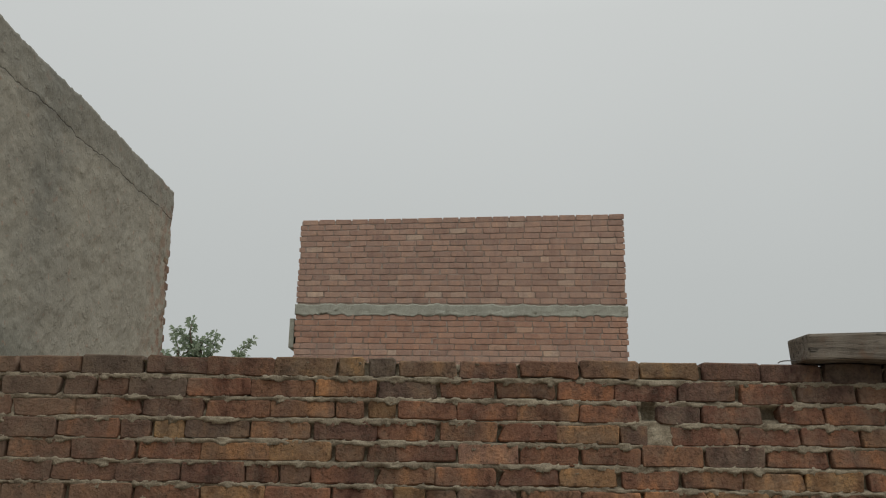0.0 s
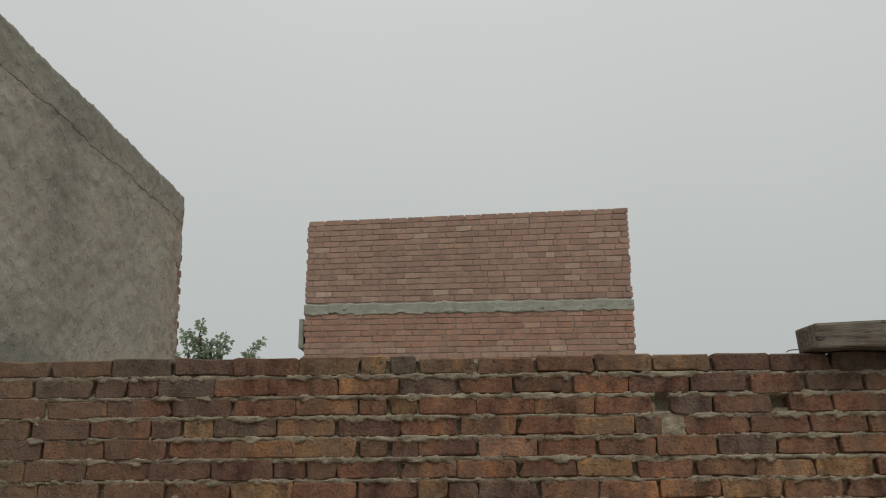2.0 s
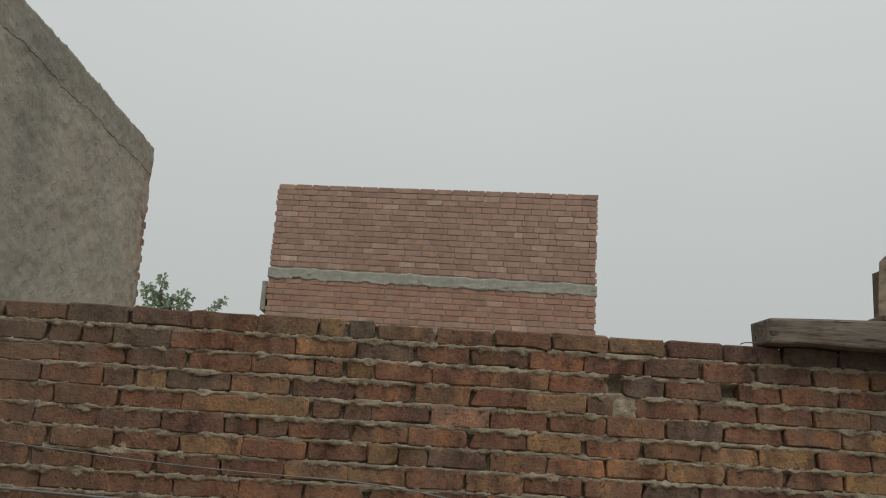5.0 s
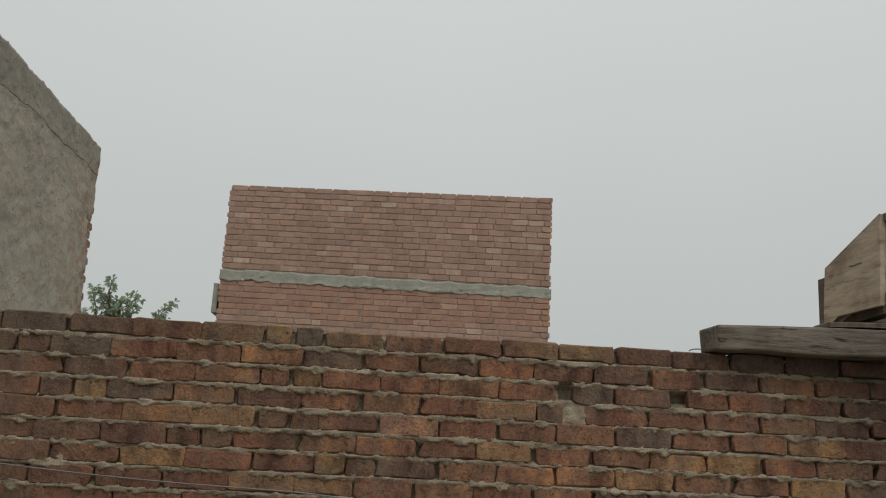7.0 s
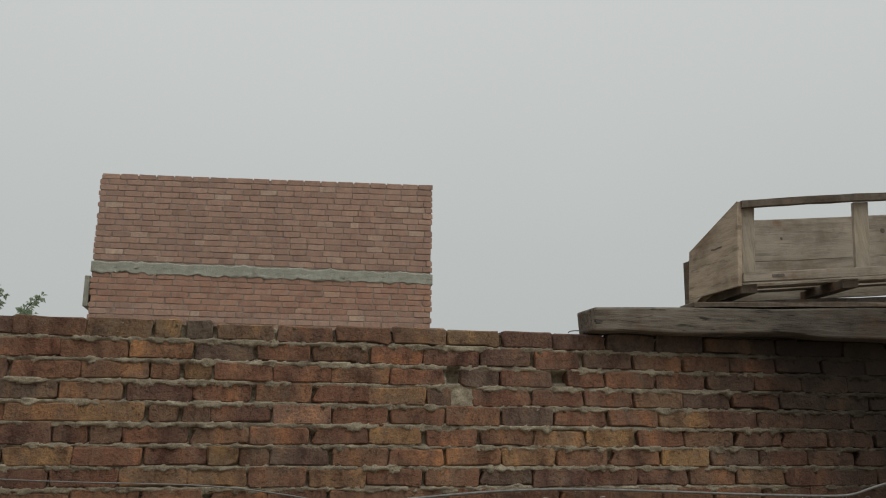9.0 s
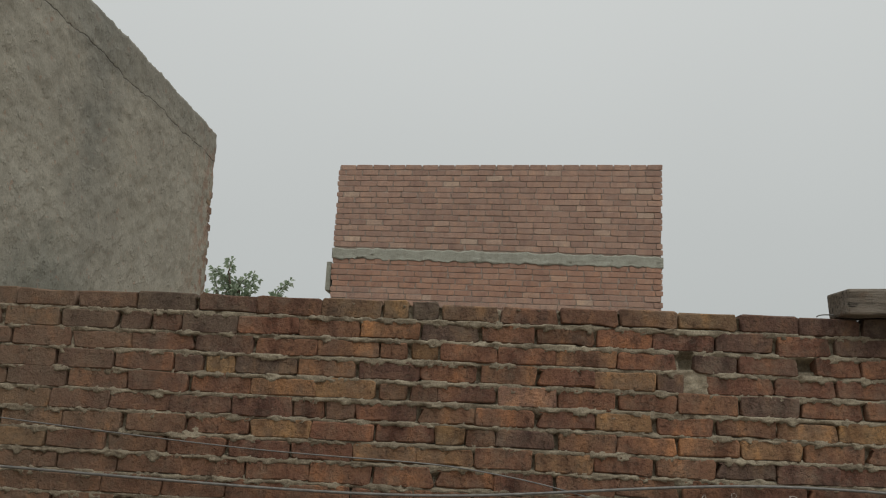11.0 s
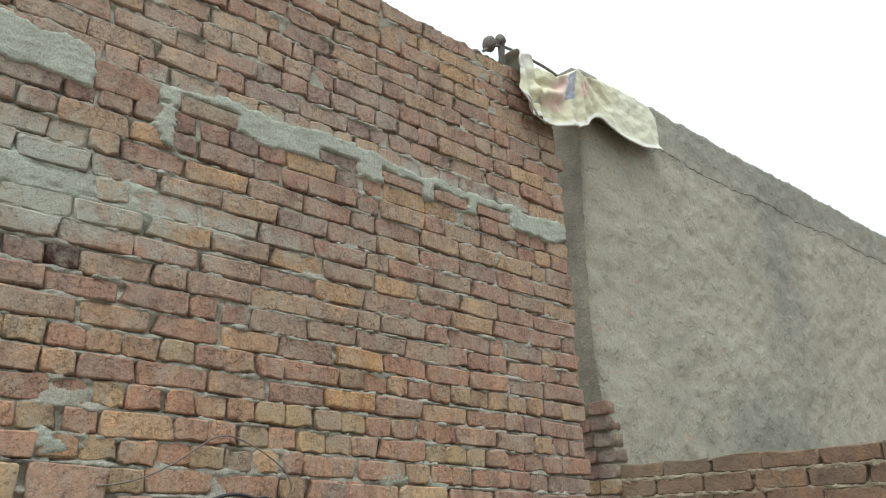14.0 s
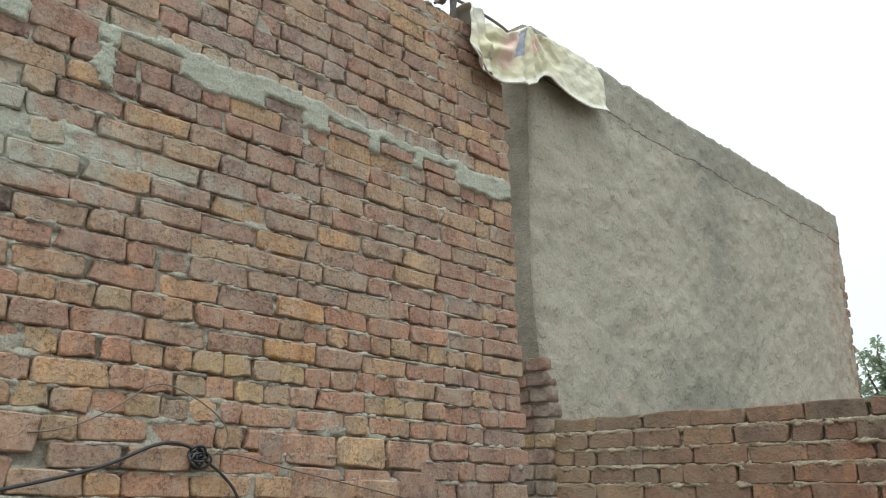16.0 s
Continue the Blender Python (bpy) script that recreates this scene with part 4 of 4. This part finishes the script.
rod = tube("rod", [(0, -0.13, 0.07), (0, -0.05, 0.145), (0, 0.03, 0.165), (-0.005, 0.25, 0.172), (-0.015, 0.45, 0.178), (-0.10, 0.70, 0.20)], 0.008, MAT_IRON, fitting)

# ---- cables and wires ----
black = tube("cable", [(-2.05, 0.05, 1.44), (-2.25, 0.45, 1.50), (-2.37, 0.80, 1.57), (-2.375, 0.96, 1.615), (-2.375, 1.08, 1.685), (-2.375, 1.16, 1.69), (-2.375, 1.21, 1.672)], 0.0055, MAT_CABLE)
tagged(black, "black cable sagging along the brick wall to a knot", "cable")
knot = []
for k in range(64):
    t = k * 0.71
    knot.append((-2.372 + 0.014 * math.sin(t * 1.7), 1.235 + (0.033 + 0.01 * math.sin(t * 0.37)) * math.cos(t) * (0.6 + 0.4 * math.sin(t * 0.21)), 1.652 + 0.034 * math.sin(t) * (0.6 + 0.4 * math.cos(t * 0.33)) - 0.0003 * k))
tagged(tube("cable_knot", knot, 0.0042, MAT_CABLE), "tangled knot of black cable on the brick wall", "cable")
tagged(tube("cable", [(-2.375, 1.25, 1.64), (-2.375, 1.30, 1.615), (-2.375, 1.36, 1.57), (-2.37, 1.40, 1.52), (-2.36, 1.42, 1.40)], 0.005, MAT_CABLE), "black cable dropping from the knot", "cable")
tagged(tube("wire", [(-2.385, 0.695, 1.692), (-2.38, 0.76, 1.695), (-2.37, 0.86, 1.73), (-2.37, 0.97, 1.80), (-2.37, 1.05, 1.868), (-2.37, 1.13, 1.862), (-2.37, 1.25, 1.81), (-2.37, 1.345, 1.745), (-2.37, 1.34, 1.68), (-2.375, 1.27, 1.645)], 0.0025, MAT_CABLE_OLD), "thin brown wire looped on the brick wall", "wire")
tagged(tube("wire", [(-2.375, 1.25, 1.655), (-2.378, 1.36, 1.665), (-2.378, 1.46, 1.645), (-2.38, 1.62, 1.615), (-2.378, 1.85, 1.58), (-2.37, 2.2, 1.52), (-2.36, 2.7, 1.44)], 0.0028, MAT_CABLE_OLD), "thin brown wire trailing along the brick wall", "wire")
tagged(tube("wire", [(-2.38, 3.37, 1.44), (-2.2, 3.375, 1.42), (-1.67, 3.378, 1.377), (-1.2, 3.375, 1.34), (-0.69, 3.378, 1.304), (-0.2, 3.378, 1.292), (0.0, 3.376, 1.287), (0.25, 3.378, 1.262), (0.6, 3.377, 1.20), (0.9, 3.377, 1.10)], 0.0028, MAT_CABLE_GREY), "thin grey wire sagging across the low brick wall", "wire")
tagged(tube("cable", [(-2.40, 3.30, 1.23), (-2.17, 3.37, 1.207), (-1.4, 3.374, 1.183), (-0.45, 3.374, 1.154), (0.1, 3.374, 1.165), (0.47, 3.374, 1.20), (0.83, 3.374, 1.234), (1.30, 3.374, 1.272), (1.81, 3.374, 1.259), (2.3, 3.374, 1.24), (2.74, 3.374, 1.228), (2.86, 3.374, 1.235), (2.98, 3.374, 1.287), (3.4, 3.35, 1.345), (3.92, 3.30, 1.412), (4.8, 3.2, 1.53)], 0.0055, MAT_CABLE_GREY), "grey cable slung across the low brick wall", "cable")

tagged(tube("wire", [(1.525, 3.44, 1.937), (1.53, 3.44, 1.950), (1.57, 3.44, 1.951), (1.64, 3.44, 1.945)], 0.0025, MAT_CABLE_GREY), "thin bent wire lying on the wall top", "wire")

# ---- chalk letters on the front wall ----
chalk = tagged(new("chalk_letters"), "chalked alphabet along one course of the brick wall", "writing")
for k, ch in enumerate("ABCDEFGHIJKLMNOPQRSTUVWXY"):
    cu = bpy.data.curves.new("letter", "FONT")
    cu.body, cu.size, cu.extrude, cu.align_x = ch, 0.062 * rng.uniform(0.85, 1.1), 0.0008, "CENTER"
    cu.offset, cu.shear = -0.0012, rng.uniform(-0.2, 0.25)
    cu.materials.append(MAT_CHALK)
    ob = new("letter", cu)
    ob.parent = chalk
    ob.matrix_world = pose(1.05 + 0.117 * k, FRONT_Y - 0.0075, 1.185 + rng.uniform(-0.008, 0.008), 90, rng.uniform(-8, 8), 0)

# ---- tree ----
tree = tagged(new("tree"), "small broadleaf tree behind the walls, its green paled for haze", "tree")
tree.location = (-4.05, 14.6, 0.0)
rng = random.Random(3)
bm_w, bm_l = bmesh.new(), bmesh.new()


def limb(bm, pts, r0, r1, sides=7):
    rings = []
    for i, p in enumerate(pts):
        d = (pts[min(i + 1, len(pts) - 1)] - pts[max(i - 1, 0)]).normalized()
        a = d.cross(Vector((0.3, 1, 0.1))).normalized()
        b = d.cross(a)
        r = r0 + (r1 - r0) * i / (len(pts) - 1)
        rings.append([bm.verts.new(p + (a * math.cos(2 * math.pi * k / sides) + b * math.sin(2 * math.pi * k / sides)) * r) for k in range(sides)])
    for i in range(len(pts) - 1):
        for k in range(sides):
            bm.faces.new((rings[i][k], rings[i][(k + 1) % sides], rings[i + 1][(k + 1) % sides], rings[i + 1][k]))


def leaf(bm, at, d, size):
    side = d.cross(Vector((rng.uniform(-1, 1), rng.uniform(-1, 1), rng.uniform(-0.2, 1)))).normalized() * size * 0.24
    tip, mid = at + d * size, at + d * size * 0.5 + Vector((0, 0, 0.02))
    v = [bm.verts.new(p) for p in (at, mid + side, tip, mid - side)]
    bm.faces.new(v)


def twig(start, heading, length):
    pts, p, d = [start], start.copy(), heading.normalized()
    for i in range(6):
        d = (d + Vector((rng.uniform(-0.25, 0.25), rng.uniform(-0.25, 0.25), rng.uniform(-0.2, 0.12)))).normalized()
        p = p + d * length / 6
        pts.append(p.copy())
    limb(bm_w, pts, 0.011, 0.003, 5)
    for i in range(1, 7):
        for _ in range(7):
            out = Vector((rng.uniform(-1, 1), rng.uniform(-1, 1), rng.uniform(-0.9, 0.5))).normalized()
            leaf(bm_l, pts[i] + out * 0.02, (out + d * 0.4).normalized(), rng.uniform(0.075, 0.13))


trunk_pts = [Vector((0.02 * math.sin(k), 0.02 * k, k * 0.33)) for k in range(7)]
limb(bm_w, trunk_pts, 0.11, 0.07, 9)
for tx, tz, sprays in ((-0.27, 4.03, 11), (-0.08, 3.84, 9), (-0.40, 3.66, 7), (0.62, 3.60, 8), (0.76, 3.46, 6), (0.34, 3.40, 5), (-0.75, 3.52, 7), (-1.2, 3.3, 6), (0.3, 3.0, 8), (-0.5, 3.1, 8)):
    base = trunk_pts[-1 if tz > 3.3 else -2]
    end = Vector((tx, rng.uniform(-0.5, 0.5), tz - 0.16))
    path_ = [base.lerp(end, f) + Vector((0, 0, 0.10 * math.sin(math.pi * f))) for f in (0, 0.25, 0.5, 0.75, 1)]
    limb(bm_w, path_, 0.045, 0.015, 6)
    for _ in range(sprays):
        f = rng.uniform(0.6, 1.0)
        twig(base.lerp(end, f), Vector((rng.uniform(-0.8, 0.8), rng.uniform(-0.8, 0.8), rng.uniform(0.1, 1.0))), rng.uniform(0.22, 0.40))
part("trunk", bm_w, MAT_BARK, tree, "", True)
part("crown", bm_l, MAT_LEAF, tree, "loose crown of drooping leaves")

# ---- bricks of the front wall ----
rng = random.Random(21)
WHITE = (1.0, 1.0, 1.0)
bricks = []
for r in range(23):
    hi = 1.931 - COURSE * r
    lo = hi - COURSE + 0.0085
    if hi < 0.05:
        break
    odd = r % 2 == 0
    joints = [(-0.24 if odd else -0.075) + (0.2594 if k < 0 else 0.2405) * k for k in range(-11, 25)]
    if not odd:
        joints = [-0.075 + (0.2535 if k < 0 else 0.2360) * k for k in range(-12, 26)]
    for s, e in zip(joints, joints[1:]):
        if s < -2.86:
            continue
        s += rng.uniform(-0.008, 0.008)
        e += rng.uniform(-0.006, 0.006) - 0.0065
        tint = (0.82, 0.9, 0.93) if r == 0 else WHITE
        cells = [(s, e)]
        if (odd and -0.3 < s < -0.2 and r < 6) or rng.random() < 0.05:
            c = (s + e) / 2
            cells = [(s, c - 0.006), (c + 0.006, e)]
        if r == 3 and 0.8 < s < 0.95:
            cells = [(s, 0.985)]
        if r == 3 and 1.0 < s < 1.25:
            cells = [(1.07, e)]
        if r == 5 and -0.6 < s < -0.42:
            tint = (1.45, 1.25, 0.9)
        if (r == 4 and (-1.25 < s < -1.05 or 0.0 < s < 0.12)) or (r == 1 and 0.3 < s < 0.5):
            tint = (0.62, 0.6, 0.66)
        if r == 1 and -0.4 < s < -0.2:
            tint = (1.3, 1.38, 1.2)
        if r == 4 and 0.2 < s < 0.3:
            tint = (1.7, 1.75, 1.7)
        if r == 6 and 0.5 < s < 1.2:
            tint = (1.25, 1.3, 1.2)
        for a, b in cells:
            if r == 2 and a < 1.0 < b and a < 0.9:
                b = 0.968
            if r == 2 and 0.9 < a < 1.1:
                a = 1.018
            if r == 2 and 1.35 < b < 1.47:
                b = min(b, 1.432)
            if r == 2 and 1.38 < a < 1.52:
                a = 1.50
            if b - a < 0.05:
                continue
            if len(cells) == 2:
                tint = rng.choice(((0.7, 0.72, 0.75), (0.9, 0.93, 0.93), (1.12, 1.16, 1.1)))
                if r == 0:
                    tint = (0.8, 0.86, 0.86)
            dz = rng.uniform(-0.004, 0.004)
            bricks.append((a, b, lo + dz, hi + dz + rng.uniform(-0.003, 0.002), tint, rng.uniform(-0.004, 0.005)))
lay(bricks, wall_front, MAT_FRONT, MAT_FRONT, 0.092, lambda u, v, o: pose(u, FRONT_Y - o, v), 300, rng, 0.0075, 0.0045,
    lambda b: -b[2] + 0.02 * abs(b[0] - 0.8))

# ---- bricks of the side wall ----
rng = random.Random(33)
bricks = []
STR, HDR = 0.231, 0.1135
for k in range(-21, 23):
    hi = 2.069 + SIDE_COURSE * k
    lo = hi - SIDE_COURSE + 0.0075
    if lo < 0.0 or hi > SIDE_TOP + 0.03:
        continue
    share = 0.5
    if k in (1, -1, -2):
        share = 0.04
    elif k in (2, 5, 6, 8, 19, 20, 21, 22):
        share = 0.93
    elif k == 0:
        share = 0.8
    elif 13 <= k <= 18:
        share = 0.3
    elif k == -3:
        share = 0.12
    elif k <= -4:
        share = 0.7
    u = -3.2 + rng.uniform(0, 0.1)
    anchor = {2: 0.597, 0: 0.783, -3: 1.394}.get(k)
    anchored = anchor is None
    while u < SIDE_END - 0.03:
        length = STR if rng.random() < share else HDR
        if k == 4 and 0.3 < u < 0.52:
            length = HDR
        if not anchored and u + length > anchor - 0.06:
            if anchor - u > 0.06:
                bricks.append((u, anchor - 0.012, lo, hi, WHITE, rng.uniform(-0.006, 0.008)))
            u, anchored, length = anchor, True, STR
        e = min(u + length - 0.009 + rng.uniform(-0.006, 0.006), SIDE_END + rng.uniform(-0.012, 0.03))
        if SIDE_END - e < 0.075:
            e = SIDE_END + rng.uniform(-0.022, 0.045)
        # above course 2 the sky's bluish glare is put into the tint
        tint = WHITE
        if k == 4 and u < 0.50 < e:
            tint = (0.16, 0.12, 0.16)
        elif k >= 19:
            tint = (1.1, 1.24, 1.34)
        elif k <= 2 and length < 0.2 and rng.random() < 0.5:
            tint = (1.1, 1.15, 1.0)
        elif k <= -2:
            tint = (1.24, 1.18, 1.08)
        elif k <= 2:
            tint = (1.1, 1.03, 0.96)
        elif k >= 13:
            tint = (1.07, 1.13, 1.19)
        else:
            tint = (0.98, 1.0, 1.03)
        skip = False
        if k == 12:
            tint = (0.9, 0.95, 0.98)
            skip = u > -1.2
        if k in (-4, -5) and hi > 1.6:
            skip = (0.22 < (u + e) / 2 < 0.73) or (1.57 < (u + e) / 2 < 2.31)
        if not skip and e - u > 0.05:
            dz = rng.uniform(-0.004, 0.004)
            bricks.append((u, e, lo + dz, hi + dz, tint, rng.uniform(-0.006, 0.008)))
        u = e + 0.009 + rng.uniform(-0.004, 0.004)
for n, (a, b) in enumerate(BAND_BRICKS):    # bricks left bare in the cement band
    bricks.append((a, b, 2.93 if n == 0 else 2.945, 3.03 if n == 0 else 3.018 if n == 1 else 2.998, ((0.86, 0.86, 0.88), (1.1, 1.2, 1.1), (0.72, 0.7, 0.72), (0.95, 0.95, 0.95))[min(n, 3)], 0.010 if n != 2 else 0.004))
bricks.append((1.452, 1.568, 1.638, 1.742, (1.05, 1.0, 0.95), 0.004))
# bricks set on edge, showing their broad faces
for lo, hi, starts in ((1.638, 1.745, (0.24, 0.49, 1.58, 1.82, 2.07)), (1.525, 1.628, (0.18, 0.42, 1.60, 1.85, 2.10))):
    for s in starts:
        bricks.append((s, s + 0.228, lo, hi, (1.25, 1.27, 1.2), rng.uniform(-0.002, 0.008)))
lay(bricks, wall_left, MAT_LEFT, MAT_LEFT_REST, 0.10,
    lambda u, v, o: Matrix.Translation(side_place(u, v, o)) @ pose(0, 0, 0, 0, 0, 90), 300, rng, 0.0095, 0.0052,
    lambda b: math.hypot(b[0] - 1.2, (b[2] - 2.3) * 1.1))

# ---- exposed and toothed bricks of the rendered wall ----
rng = random.Random(41)
bank = [brick_mesh("brick", 0.11, 0.07, 0.10, MAT_LEFT, rng, 0.008, 0.004) for _ in range(4)]
for k in range(11):
    z = 1.43 + 0.078 * k
    for x in (-2.616, -2.732, -2.848):
        if z > 2.3 and x > -2.7 and k % 2:
            continue
        ob = new("brick", rng.choice(bank))
        ob.parent = wall_plaster
        ob.matrix_world = pose(x - 0.016 * (z - 1.9) + rng.uniform(-0.008, 0.004), PL_NEAR - plaster_edge(z) - rng.uniform(0.010, 0.020), z, rng.uniform(-1, 1), rng.uniform(-2, 2), rng.uniform(-2, 2))
        ob.color = rng.choice(((0.8, 0.88, 0.92, 1), (0.88, 0.88, 0.9, 1), (0.66, 0.74, 0.8, 1)))
for k in range(21):
    z = 1.99 + 0.083 * k
    reach = (0.045 if k % 2 else 0.005) + 0.05 * (1 - k / 21)
    ob = new("brick", bank[k % 4])
    ob.parent = wall_plaster
    ob.matrix_world = pose(PL_X - 0.016 * (z - 1.9) - 0.004, PL_FAR - 0.055 + reach, z, 0, rng.uniform(-2, 2), 90)
    ob.color = (0.7, 0.72, 0.72, 1)

# ---- bricks of the building behind ----
rng = random.Random(55)
bricks = []
for band_side, hi0, n in ((1, None, 15), (0, 3.735, 44)):
    for r in range(n):
        shift = 0.12 * (r % 2) + rng.uniform(-0.03, 0.03)
        u = FAR_X0 - shift
        while u < FAR_X1 - 0.02:
            s, e = max(u, FAR_X0), min(u + 0.232, FAR_X1)
            mid = (s + e) / 2
            step = (far_top(mid) - 3.895 - 0.006 * mid) / 15 if band_side else COURSE
            hi = far_top(mid) - step * r if band_side else hi0 + 0.004 * mid - COURSE * r
            lo = hi - step + 0.011
            if e - s > 0.05 and lo > 0.0:
                tint = (0.96, 0.96, 0.96) if band_side else (1.0, 0.91, 0.85)
                if band_side and r < 3:
                    tint = (0.93, 0.97, 1.0)
                if rng.random() < 0.02 or (band_side and r == 7 and (0.80 < mid < 1.05 or 1.30 < mid < 1.56)):
                    tint = (1.28, 1.38, 1.36)
                bricks.append((s, e, lo, hi, tint, rng.uniform(-0.003, 0.004) + (0.006 if mid > 2.38 else 0.0)))
            u += 0.240 if rng.random() > 0.07 else 0.12
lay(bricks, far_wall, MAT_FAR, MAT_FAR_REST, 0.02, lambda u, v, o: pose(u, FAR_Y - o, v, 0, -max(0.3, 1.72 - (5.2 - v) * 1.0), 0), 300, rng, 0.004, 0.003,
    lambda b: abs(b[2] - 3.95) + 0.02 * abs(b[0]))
